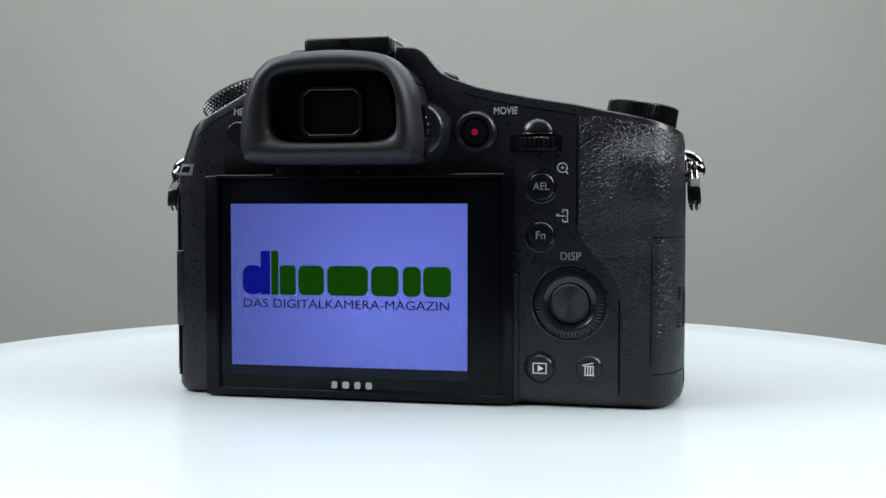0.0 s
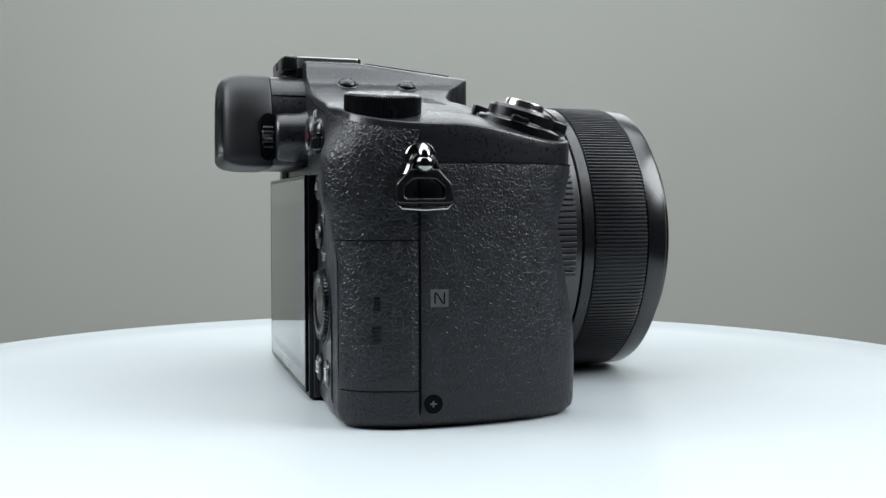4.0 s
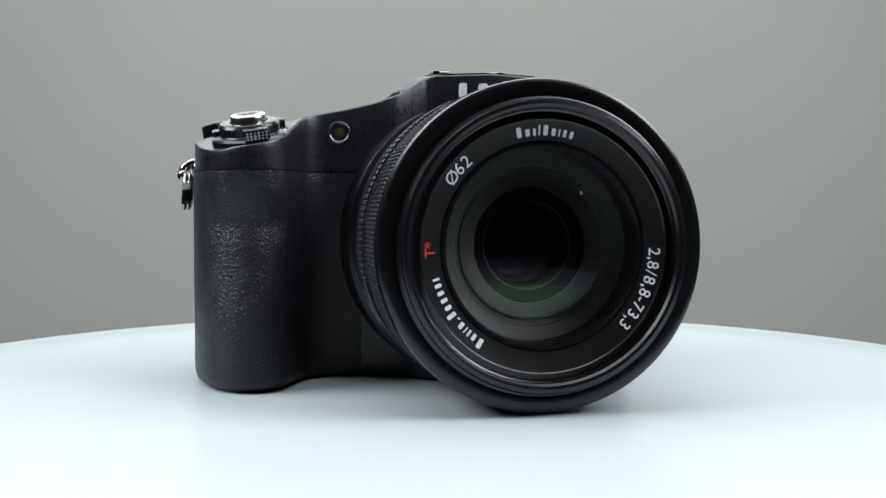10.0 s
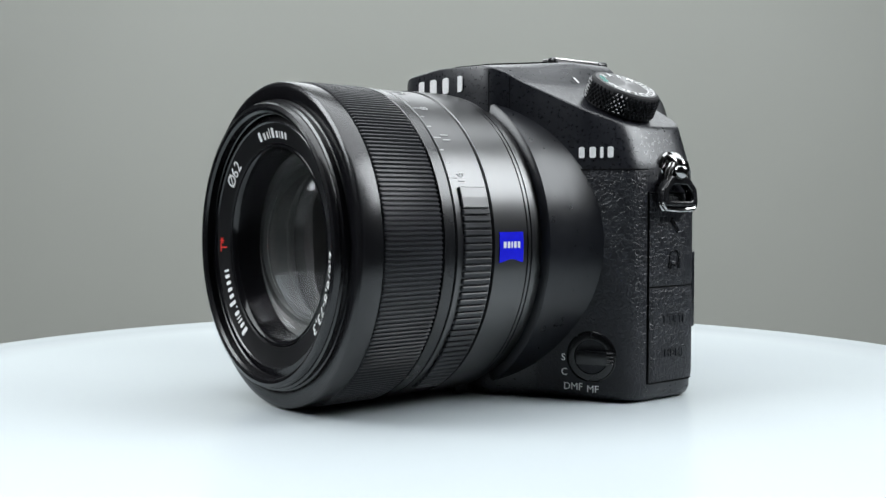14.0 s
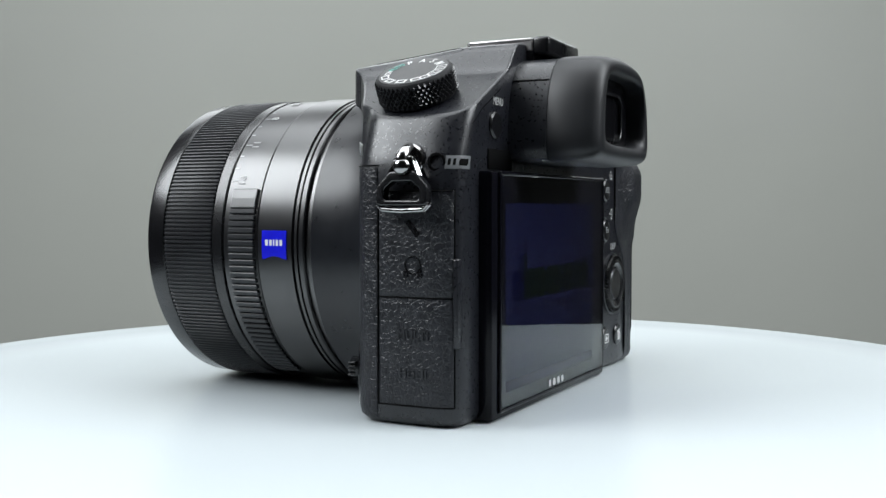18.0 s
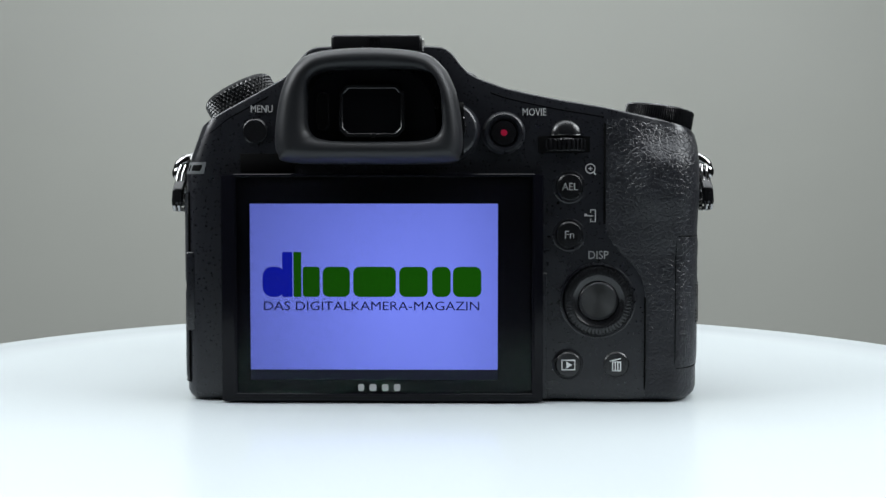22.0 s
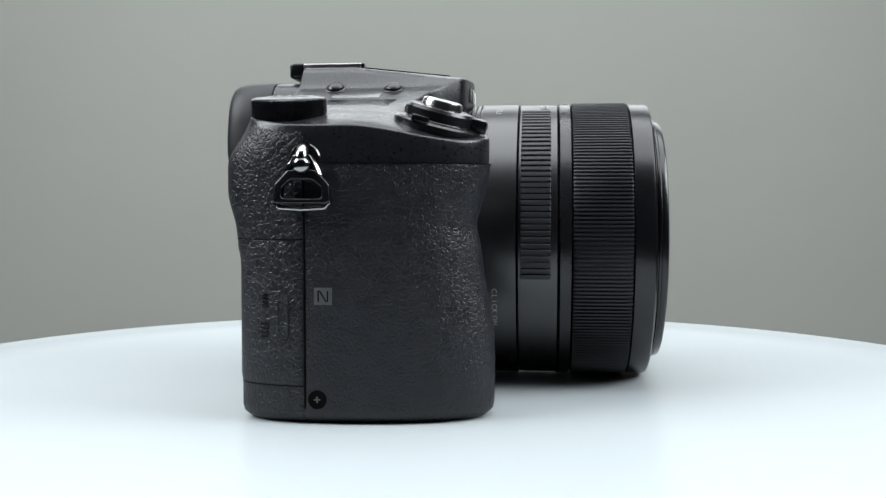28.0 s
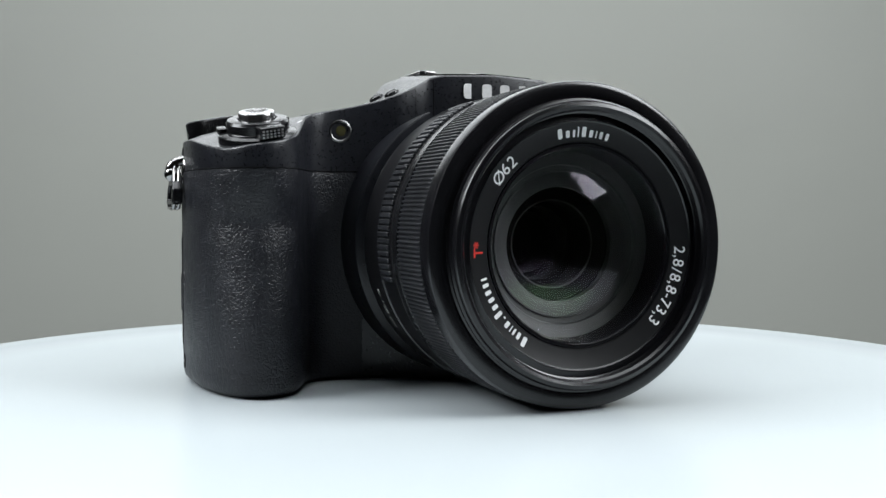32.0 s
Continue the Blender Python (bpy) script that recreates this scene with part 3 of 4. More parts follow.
def cup_loop(y, sx, sz, per=5, inner=0.0):
    """The eyecup's outline, scaled; inner blends towards the rounded opening."""
    n, pts = len(CUP), []
    for i in range(n):
        p = [CUP[(i + k) % n] for k in (-1, 0, 1, 2)]
        for j in range(per):
            t = j / per
            q = [0.5 * (2 * b + (d - a) * t + (2 * a - 5 * b + 4 * d - e) * t * t + (3 * b - a - 3 * d + e) * t ** 3) for a, b, d, e in zip(*p)]
            x, z = (q[0] - 0.6) * sx, (q[1] - 71.2) * sz
            if inner:
                a = math.atan2((q[1] - 71.2) / 13.2, (q[0] - 0.6) / 21.3)
                c, d = math.cos(a), math.sin(a)
                k = (abs(c) ** 5 + abs(d) ** 5) ** -0.2
                x, z = x + (15.4 * c * k - x) * inner, z + (8.3 * d * k - z) * inner
            pts.append((0.6 + x, y, 71.2 + z))
    return pts


housing = loft([cup_loop(-30, 1.03, 1.0), cup_loop(-36, 1.02, 0.99), cup_loop(-38.5, 0.99, 0.985), cup_loop(-46.4, 0.975, 0.985)])
part("viewfinder_housing", housing, PLASTIC, product, "black viewfinder housing", 50)
cup = loft([cup_loop(-46.7, 0.96, 0.96), cup_loop(-46.7, 0.995, 0.995), cup_loop(-47.4, 1.01, 1.005), cup_loop(-52, 1.01, 1.005), cup_loop(-55, 0.995, 0.99), cup_loop(-57.2, 0.965, 0.955), cup_loop(-58.5, 0.92, 0.895),
            cup_loop(-59.2, 0.865, 0.82), cup_loop(-59.0, 0.81, 0.745, inner=0.35), cup_loop(-58.2, 0.77, 0.69, inner=0.7), cup_loop(-57.0, 0.73, 0.65, inner=1.0), cup_loop(-54.2, 0.7, 0.62, inner=1.0)], cap=False)
eyecup = part("eyecup", cup, SOFTRUBBER, product, "soft black rubber eyecup", 60)
part("eyepiece_plate", loft([cup_loop(-54.6, 0.70, 0.62), cup_loop(-54.0, 0.70, 0.62)]), EYEGLASS, eyecup, "glossy black eyepiece plate")


def frame_bar(x0, x1, z0, z1, w, y0, y1, bevel=0.25):
    """Four bars round an opening seen from behind."""
    return join(box(x0 - w, x1 + w, y0, y1, z1, z1 + w, bevel, 1), box(x0 - w, x1 + w, y0, y1, z0 - w, z0, bevel, 1), box(x0 - w, x0, y0, y1, z0 - 0.3, z1 + 0.3, bevel, 1), box(x1, x1 + w, y0, y1, z0 - 0.3, z1 + 0.3, bevel, 1))


def window_frame(x0, x1, z0, z1, w, cut, y0, y1):
    """A flat frame with cut corners round an opening."""
    def loop(e, c, y):
        a, b, l, h = x0 - e, x1 + e, z0 - e, z1 + e
        return [(a + c, y, l), (b - c, y, l), (b, y, l + c), (b, y, h - c), (b - c, y, h), (a + c, y, h), (a, y, h - c), (a, y, l + c)]
    bm = loft([loop(w, cut + 0.3, y0), loop(w, cut + 0.3, y1 + 0.2), loop(w - 0.2, cut + 0.2, y1), loop(0.15, cut, y1), loop(0.0, cut, y1 + 0.15), loop(0.0, cut, y0)], cap=False)
    return bm


part("eyepiece_frame", window_frame(-6.7, 6.5, 64.9, 75.1, 0.9, 1.4, -54.5, -55.7), SATIN, eyecup, "raised window frame with cut corners")
part("eyepiece_window", box(-6.8, 6.6, -54.75, -54.65, 64.8, 75.2), EYEGLASS, eyecup, "dark eyepiece glass")
part("sensor_rim", loft([[(-11.3 + p[0] * k, y, 70 + p[1] * (1 + (k - 1) * 0.3)) for p in rounded(2.3, 8.2, 1.1, 6)] for y, k in ((-54.4, 1.25), (-54.95, 1.25), (-54.95, 1.0), (-54.5, 1.0))], cap=False), SATIN, eyecup, "thin oval rim")
part("eye_sensor", loft([[(-11.3 + p[0], y, 70 + p[1]) for p in rounded(2.0, 8.0, 0.98, 6)] for y in (-54.5, -54.8)]), DARK, eyecup, "narrow eye sensor window")
WHEEL = on_back(16.3, 66.5, -47.8)
# A solid black block shows the slot's shade by colour alone.
wheel_block = part("dioptre_slot_block", loft([[(x, -47.7 + p[0], 66.5 + p[1]) for p in rounded(4.4, 12.4, 2.1)] for x in (15, 20.9)]), DARK, product, "black block in place of the dioptre wheel's shaded slot")
ribs = lathe([(0, -1.6), (5.0, -1.6), (5.4, -1.2), (5.4, 1.2), (5.0, 1.6), (0, 1.6)], 54, WHEEL, wave=lambda k, s, r: (-0.5 if k % 3 == 0 else 0.0) if 1 < r < 4 else 0.0)
part("dioptre_wheel", ribs, SATIN, wheel_block, "small ribbed dioptre wheel")
hood = lathe([(8.8, -2.0), (7.8, -0.6), (7.1, 0.8), (6.75, 2.4), (6.5, 7.4), (6.2, 8.2), (5.6, 8.6), (0, 8.6)], 64, on_back(17.9, 66.4, -37.4))
part("dioptre_block", hood, PLASTIC, product, "rounded hood beside the dioptre wheel", soft=50)
for side in (-1, 1):
    line = []
    for y, sx, sz in ((-46.3, 0.975, 0.985), (-44, 0.98, 0.985), (-41, 0.986, 0.985), (-38.7, 0.99, 0.985), (-37.4, 1.005, 0.987)):
        p = min((q for q in cup_loop(y, sx, sz, 12) if (q[0] - 0.6) * side > 0), key=lambda q: abs(q[2] - 77.6))
        line.append((p[0] + 0.03 * side, p[1], p[2]))
    part("housing_seam", tube(line, 0.2, 6), DARK, product)

# ---- accessory shoe ----
SHOE = Matrix.Translation((0, 1.5, -1.7))
shoe_base = part("accessory_shoe", join(box(-11.2, 11.2, -40.6, -23.4, 82.0, 88.0, 0.6, m=SHOE), box(-8.0, 8.0, -40, -24.6, 87.5, 90.1, 0.4, m=SHOE)), SATIN, product, "accessory shoe with a black cover")
for s in (-1, 1):
    rail = join(box(s * 5.6, s * 11.3, -40.2, -23.4, 89.9, 90.9, 0.45, 4, SHOE), box(s * 10.3, s * 11.2, -40.2, -23.4, 87.6, 90.2, 0.25, 1, SHOE))
    part("shoe_rail", rail, STEEL, shoe_base, "bright metal rail")
part("shoe_cover", box(-10.9, 10.9, -44.4, -39.9, 86.7, 91.2, 0.9, 3, SHOE), SATIN, shoe_base, "black plastic shoe cover")
part("shoe_mark", join(*[box(x0, x1, -44.5, -44.3, z0, 90.2, m=SHOE) for x0, x1, z0 in ((-1.6, -0.9, 88.2), (-1.6, 0.6, 89.6), (0.2, 0.7, 88.2))]), DARK, shoe_base)
for s in (-1, 1):
    part("shoe_stop", box(s * 8.8, s * 11.0, -24.4, -22.6, 88.5, 90.9, 0.4, 2, SHOE), SATIN, shoe_base)
lid = bmesh.new()
rows = []
for j in range(-1, 14):
    y = -20.5 + 24.0 * min(12, max(0, j)) / 12
    row = []
    for i in range(-1, 18):
        x = -13.5 + 27.0 * min(16, max(0, i)) / 16
        rim = j in (-1, 13) or i in (-1, 17)
        row.append(lid.verts.new((x, y, crest(x, y) + (-0.3 if rim else 0.45))))
    rows.append(row)
for a, b in zip(rows, rows[1:]):
    for i in range(18):
        lid.faces.new((a[i], a[i + 1], b[i + 1], b[i]))
part("flash_lid", lid, SATIN, product, "flush flash lid on the hump", 60)

for x0, x1 in ((27.5, 55.0), (-44.5, -27.0)):
    y0 = -37.6 if x0 > 0 else -37.0
    edge = lambda u: crest(*plan(u, 60)) - 2.7 if u else 70.0
    patch("seam", u_near(x0, y0), u_near(x1, y0), edge, lambda u: edge(u) + 0.3, 0.1, DARK, product, nu=30, nz=2, sink=0.3)

# ---- dials and buttons on top ----
MODE = frame_at((-34.7, -20.7, 72.2), (0, -1, 0), (0.883, 0, 0.469)) @ Matrix.Translation((0, 0, -0.4))
mode = part("mode_dial", lathe([(0, -1.5), (7.4, -1.5), (7.4, 1.8), (8.7, 1.8), (9.0, 2.1), (9.0, 7.3), (8.7, 7.8), (8.2, 8.1), (0, 8.12)], 96, MODE), DIAL_TOP, product, "black diamond-knurled mode dial with white letters", 25)
BRUSHED = material("radially_brushed_metal", (0.07, 0.07, 0.07), 0.36, 0.9, bumps=(("noise", 4000, 0.05, 0.0001),), vary=0.1, vary_scale=500)
tang = BRUSHED.node_tree.nodes.new("ShaderNodeTangent")
tang.direction_type, tang.axis = "RADIAL", "Z"
BRUSHED.node_tree.links.new(tang.outputs["Tangent"], BRUSHED.node_tree.nodes["Principled BSDF"].inputs["Tangent"])
BRUSHED.node_tree.nodes["Principled BSDF"].inputs["Anisotropic"].default_value = 0.75


def turned_face(name, r, h, m, parent, label):
    """A lathe-turned metal face with its own axis."""
    ob = part(name, lathe([(r, h - 0.15), (r, h), (r * 0.66, h), (r * 0.33, h), (0.3, h), (0, h)], 96), BRUSHED, parent, label)
    ob.matrix_local = Matrix.Translation(m.translation * 0.001) @ m.to_3x3().to_4x4()
    return ob


turned_face("dial_face", 8.1, 8.15, MODE, mode, "brushed dark metal face")
bm = bmesh.new()
for r in range(2, 8):
    for k in range(46):
        m = MODE @ Matrix.Rotation(2 * math.pi * (k + 0.5 * (r % 2)) / 46, 4, "Z") @ Matrix.Translation((8.95, 0, 1.15 + 0.8 * r))
        c = [bm.verts.new(m @ Vector(p)) for p in ((0, -0.6, 0), (0, 0, -0.78), (0, 0.6, 0), (0, 0, 0.78), (0.5, 0, 0))]
        for p in range(4):
            bm.faces.new((c[p], c[(p + 1) % 4], c[4]))
part("knurling", bm, SATIN, mode, "diamond knurling", 5)
marks, teal = [], []
for s, a in (("P", -33), ("A", -4), ("S", 24), ("M", 52), ("SCN", -101), ("AUTO", -65)):
    m = MODE @ Matrix.Rotation(radians(-a), 4, "Z") @ Matrix.Translation((0, 6.1, 8.2))
    (teal if s == "AUTO" else marks).append(text(s, 2.1 if len(s) == 1 else 1.45, m, 0.03, squeeze=0.8, bold=0.02))
for a in (80, 108):
    m = MODE @ Matrix.Rotation(radians(-a), 4, "Z") @ Matrix.Translation((0, 6.6, 8.2))
    marks.append(text("1" if a == 80 else "2", 1.5, m, 0.03))
    for x0, x1, y0, y1 in ((-1.3, 1.3, 1.0, 1.2), (-1.3, 1.3, -1.2, -1.0), (-1.3, -1.1, -1.2, 1.2), (1.1, 1.3, -1.2, 1.2)):
        marks.append(box(x0, x1, y0, y1, -0.03, 0.03, m=m))
for a in (-122, -150, 180, 150, 132):
    m = MODE @ Matrix.Rotation(radians(-a), 4, "Z") @ Matrix.Translation((0, 6.6, 8.2))
    for x0, x1, y0, y1 in ((-1.2, 1.2, 0.6, 0.9), (-1.2, 1.2, -0.9, -0.6), (-1.2, -0.8, -0.9, 0.9), (0.8, 1.2, -0.9, 0.9)):
        marks.append(box(x0, x1, y0, y1, -0.03, 0.03, m=m))
part("lettering", join(*marks), INK, mode, "white letters and signs")
part("lettering", join(*teal), TEAL, mode, "green letters")
idx = frame_at((-22.6, -18.5, 81.5), (0, -1, 0), (0.77, 0, 0.64))
part("dial_index", box(-0.3, 0.3, -1.2, 1.2, 0, 0.12, m=idx), INK, product)

EV = Matrix.Translation((69.8, -28.2, 66.9)) @ Matrix.Rotation(radians(9), 4, "Y")
ev = lathe([(0, 0), (8.3, 0), (8.6, 0.4), (8.6, 5.9), (8.2, 6.3), (7.4, 6.5), (0, 6.5)], 288, EV, wave=lambda k, s, r: (-0.28 if k % 3 == 0 else 0.0) if 2 <= r <= 3 else 0.0)
evd = part("exposure_dial", ev, SATIN, product, "black ribbed exposure dial")
word([box(-0.2, 0.2, 5.2, 7.0, 6.46, 6.54, m=EV @ Matrix.Rotation(radians(a), 4, "Z")) for a in range(-150, 151, 25)], INK, evd)

SHUT = Matrix.Translation((65.4, 5.4, 66.7)) @ Matrix.Rotation(radians(-15), 4, "X") @ Matrix.Rotation(radians(7), 4, "Y")
collar = lathe([(10.2, -2.0), (10.2, 0.6), (9.6, 1.1), (8.2, 1.3), (8.0, 1.5), (8.0, 3.6), (7.5, 4.3), (6.3, 4.6), (5.1, 4.5), (4.9, 3.8), (0, 3.8)], 96, SHUT)
col = part("zoom_lever", collar, SATIN, product, "black zoom lever collar round the shutter button")
lever = box(-3.3, 3.3, 6.5, 11.0, 0.9, 4.0, 0.5, 2, SHUT @ Matrix.Rotation(radians(10), 4, "Z"))
part("lever_tab", lever, SATIN, col, "dotted lever tab")
dots = [box(-2.6 + 1.0 * i, -2.1 + 1.0 * i, 10.7, 11.25, 1.4 + 0.75 * j, 1.8 + 0.75 * j, m=SHUT @ Matrix.Rotation(radians(10), 4, "Z")) for i in range(6) for j in range(3)]
part("tab_dots", join(*dots), STEEL, col)
part("lever_stop", join(box(-9.6, -7.0, -9.5, -5.5, 0.6, 2.8, 0.4, 2, SHUT), box(7.5, 10.0, -5, -1, 0.6, 2.2, 0.4, 2, SHUT)), SATIN, col)
part("shutter_button", lathe([(4.7, 3.4), (4.7, 5.7), (4.45, 6.15), (4.1, 6.25), (3.6, 6.1), (2.0, 5.7), (1.0, 5.58), (0, 5.55)], 64, SHUT), TURNED, product, "polished metal shutter button")


def on_top(x, y, lift=0.0):
    """Frame on the crest, z along its normal."""
    e = 0.5
    dx = (crest(x + e, y) - crest(x - e, y)) / (2 * e)
    dy = (crest(x, y + e) - crest(x, y - e)) / (2 * e)
    m = frame_at((x, y, crest(x, y)), (1, 0, dx), (0, 1, dy))
    return m @ Matrix.Translation((0, 0, lift))


word([box(-0.7, 0.7, -0.4, 0.4, 0.0, 0.07, m=on_top(x, y)) for x, y in ((74.0, 2.0), (53.6, 2.0))], INK, product)
for x, y in ((22.8, -27.1), (23.4, -11.0)):
    b = part("top_button", lathe([(2.9, -1), (2.9, 0.15), (2.5, 0.25), (2.3, 0.1), (2.2, 0.8), (1.7, 1.25), (0.9, 1.5), (0, 1.6)], 40, on_top(x, y)), SATIN, product, "small round button on the slope")
part("top_window", box(-6.5, 6.5, -2.4, 2.4, -0.6, 0.12, 0.1, 1, on_top(29.5, -20, 0.0) @ Matrix.Rotation(radians(90), 4, "Z")), GLOSS, product, "dark slot beside the buttons")
part("top_display", box(-7.5, 7.5, -9, 9, -0.4, 0.12, 0.1, 1, on_top(43.5, -17, 0.0)), GLOSS, product, "flush dark top display")

CAP = material("turned_black_cap", (0.05, 0.05, 0.053), 0.3, 0.8, bumps=(("noise", 5000, 0.06, 0.0001),), vary=0.15, vary_scale=400)

# ---- back: screen ----
lcd = part("lcd_unit", box(-38.3, 40.4, -40.3, -36.5, 0.4, 56.1, 0.5, 2), PANEL, product, "tilting rear screen in a black frame")
part("lcd_panel", box(-34.2, 37.5, -40.42, -40.2, 2.7, 55.3, 0.1, 1), PANEL, lcd, "black screen surround")
part("lcd_bezel", frame_bar(-34.2, 37.5, 2.7, 55.3, 0.9, -41.0, -40.2, 0.2), PANEL, lcd, "narrow black bezel")
cover = part("lcd_glass", box(-34.2, 37.5, -40.95, -40.72, 2.7, 55.3, 0.08, 1), GLASS, lcd, "clear cover glass")
cover.visible_shadow = False
SCREEN = glowing("screen_glow", (0.2, 0.255, 0.98), 1.0)
# the screen picture glows more strongly towards its middle
nt = SCREEN.node_tree
coord, grad, mapping, ramp = (nt.nodes.new(k) for k in ("ShaderNodeTexCoord", "ShaderNodeTexGradient", "ShaderNodeMapping", "ShaderNodeMapRange"))
grad.gradient_type = "SPHERICAL"
mapping.inputs["Location"].default_value = (-0.1, 0, -0.55)
mapping.inputs["Scale"].default_value = (23, 0, 23)
ramp.inputs["To Min"].default_value, ramp.inputs["To Max"].default_value = 0.88, 1.5
nt.links.new(coord.outputs["Object"], mapping.inputs["Vector"])
nt.links.new(mapping.outputs["Vector"], grad.inputs["Vector"])
nt.links.new(grad.outputs["Fac"], ramp.inputs["Value"])
nt.links.new(ramp.outputs["Result"], nt.nodes["Principled BSDF"].inputs["Emission Strength"])
# backlight bleed below the picture, given a faint glow of its own
STRIP = glowing("screen_edge_glow", (0.25, 0.27, 0.5), 0.05)
LOGO_G = glowing("logo_green", (0.012, 0.115, 0.004), 0.9)
LOGO_B = glowing("logo_blue", (0.01, 0.02, 0.62), 0.8)
LOGO_T = glowing("logo_text", (0.015, 0.015, 0.1), 0.8)
image = part("screen_image", box(-31.1, 29.3, -40.46, -40.43, 8.4, 48.95), SCREEN, lcd, "lit pale blue screen picture")
part("screen_edge", join(box(-31.1, 29.3, -40.46, -40.43, 5.9, 8.35)), STRIP, lcd, "faintly glowing strip of the screen")
LX, LW = -28.1, 53.4  # the word mark on the screen


zb, zx, zt = 26.2, 33.6, 37.2
def pebble(x0, x1, z0, z1, r):
    return loft([[(p[0], y, p[1]) for p in rounded((x1 - x0) * LW, z1 - z0, r, 5, LX + (x0 + x1) / 2 * LW, (z0 + z1) / 2)] for y in (-40.465, -40.49)])


part("mark_block", join(pebble(0.0, 0.105, zb, zx, 2.4), pebble(0.09, 0.137, zb, zt, 0.3)), LOGO_B, lcd)
green = [pebble(0.142, 0.178, zb, zt, 0.3), pebble(0.184, 0.262, zb, zx, 0.8)]
for a, b in ((0.275, 0.40), (0.415, 0.61), (0.625, 0.755), (0.775, 0.86), (0.87, 1.0)):
    green.append(pebble(a, b, zb, zx, 1.6))
for bm in green:
    part("mark_block", bm, LOGO_G, lcd)
part("lettering", text("DAS DIGITALKAMERA-MAGAZIN", 2.15, on_back(-1.5, 23.9, -40.48), 0.012, squeeze=1.165), LOGO_T, lcd, "dark capitals under the mark")
word(bars([2.2, 2.6, 2.4, 2.4], 1.7, 0.5, on_back(0.4, 4.05, -40.98), 0.03), GREYINK, lcd)
# Slats added only to dim the screen at an angle; the screen has none.
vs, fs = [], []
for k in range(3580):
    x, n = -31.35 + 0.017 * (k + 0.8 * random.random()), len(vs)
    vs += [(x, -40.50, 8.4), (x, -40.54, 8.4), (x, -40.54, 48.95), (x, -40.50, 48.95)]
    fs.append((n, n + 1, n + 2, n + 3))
film = bpy.data.meshes.new("screen_dimming_slats")
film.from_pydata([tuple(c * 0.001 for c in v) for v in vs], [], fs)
film.materials.append(SLATS)
lf = new("screen_dimming_slats", film)
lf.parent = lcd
tagged(lf, "added fine upright slats that dim the screen seen at an angle", kind="stuff")
# No recess is cut; its shade is a near-black block on the back.
part("recess_shade_block", box(-34, -20.6, -37.55, -36.6, 56.6, 61.3, 0.3, 2), DARK, product, "black block in place of the shaded recess above the screen")
part("lcd_hinge", box(39.6, 41.4, -39.2, -37, 1, 32, 0.2, 1), PLASTIC, product)


# ---- back: buttons ----
def button(x, z, r, y=-38.3, name="round_button", label="round black button", height=0.9, mat=None, m=None):
    m = m or on_back(x, z, y)
    ring = lathe([(r + 0.75, -0.8), (r + 0.75, 0.05), (r + 0.5, 0.16), (r + 0.2, -0.25), (r + 0.05, -0.3)], 48, m)
    rim = part(name, ring, PLASTIC, product, label)
    part("cap", lathe([(r, -0.6), (r, height - 0.35), (r - 0.35, height), (0, height + 0.12)], 48, m), mat or SATIN, rim)
    return rim, m


def stroke(m, x0, x1, y0, y1, z=1.02, d=0.05):
    return box(x0, x1, y0, y1, z - d, z + d, m=m)


DIMINK = material("dim_ink", (0.26, 0.26, 0.265), 0.5, vary=0.1, vary_scale=900)
rim, m = button(46.9, 53.0, 3.3)
part("lettering", text("AEL", 1.75, m @ Matrix.Translation((0, 0, 1.02)), 0.04, squeeze=0.92), DIMINK, rim)
rim, m = button(46.8, 41.3, 3.3)
part("lettering", text("Fn", 1.85, m @ Matrix.Translation((0, 0, 1.02)), 0.04), DIMINK, rim)
rim, m = button(46.7, 9.4, 3.2)
part("play_sign", join(stroke(m, -1.7, 1.7, 1.05, 1.3), stroke(m, -1.7, 1.7, -1.3, -1.05), stroke(m, -1.7, -1.45, -1.3, 1.3), stroke(m, 1.45, 1.7, -1.3, 1.3),
                       lathe([(0, 0.98), (0.95, 0.98), (0.95, 1.06), (0, 1.06)], 3, m)), INK, rim)
rim, m = button(58.5, 9.5, 3.2)
part("bin_sign", join(*[stroke(m, x - 0.14, x + 0.14, -1.5, 0.7) for x in (-0.95, -0.32, 0.32, 0.95)], stroke(m, -1.1, 1.1, -1.6, -1.35), stroke(m, -1.1, 1.1, 0.55, 0.8), stroke(m @ Matrix.Rotation(radians(14), 4, "Z"), -1.4, 1.4, 1.1, 1.35)), INK, rim)
rim, m = button(-30.2, 66.7, 3.1, -37.0)
part("lettering", text("MENU", 1.75, on_back(-28.6, 72.1, -37.42), 0.04, squeeze=0.8), GREYINK, product)
# film button with its raised bezel
MB = on_back(30.8, 66.2, -38.0)
bezel = part("record_button", lathe([(5.4, -0.6), (5.1, 0.5), (4.5, 1.0), (3.9, 0.95), (3.5, 0.4), (3.4, -0.2)], 64, MB), PLASTIC, product, "round film button with a red dot in a raised bezel")
part("cap", lathe([(3.2, -0.5), (3.2, 0.4), (2.9, 0.8), (1.6, 1.0), (0, 1.05)], 48, MB), GLOSS, bezel)
DOT = material("red_enamel", (0.42, 0.012, 0.045), 0.15, vary=0.1, vary_scale=900)
part("red_dot", lathe([(0.8, 0.9), (0.8, 1.05), (0.5, 1.09), (0, 1.1)], 24, MB), DOT, bezel, "red dot")
part("lettering", text("MOVIE", 1.75, on_back(38.2, 71.2, -38.25), 0.04, squeeze=0.8), GREYINK, product)
part("lettering", text("DISP", 1.95, on_back(53.9, 36.3, -38.8), 0.04, squeeze=0.92), DIMINK, product)
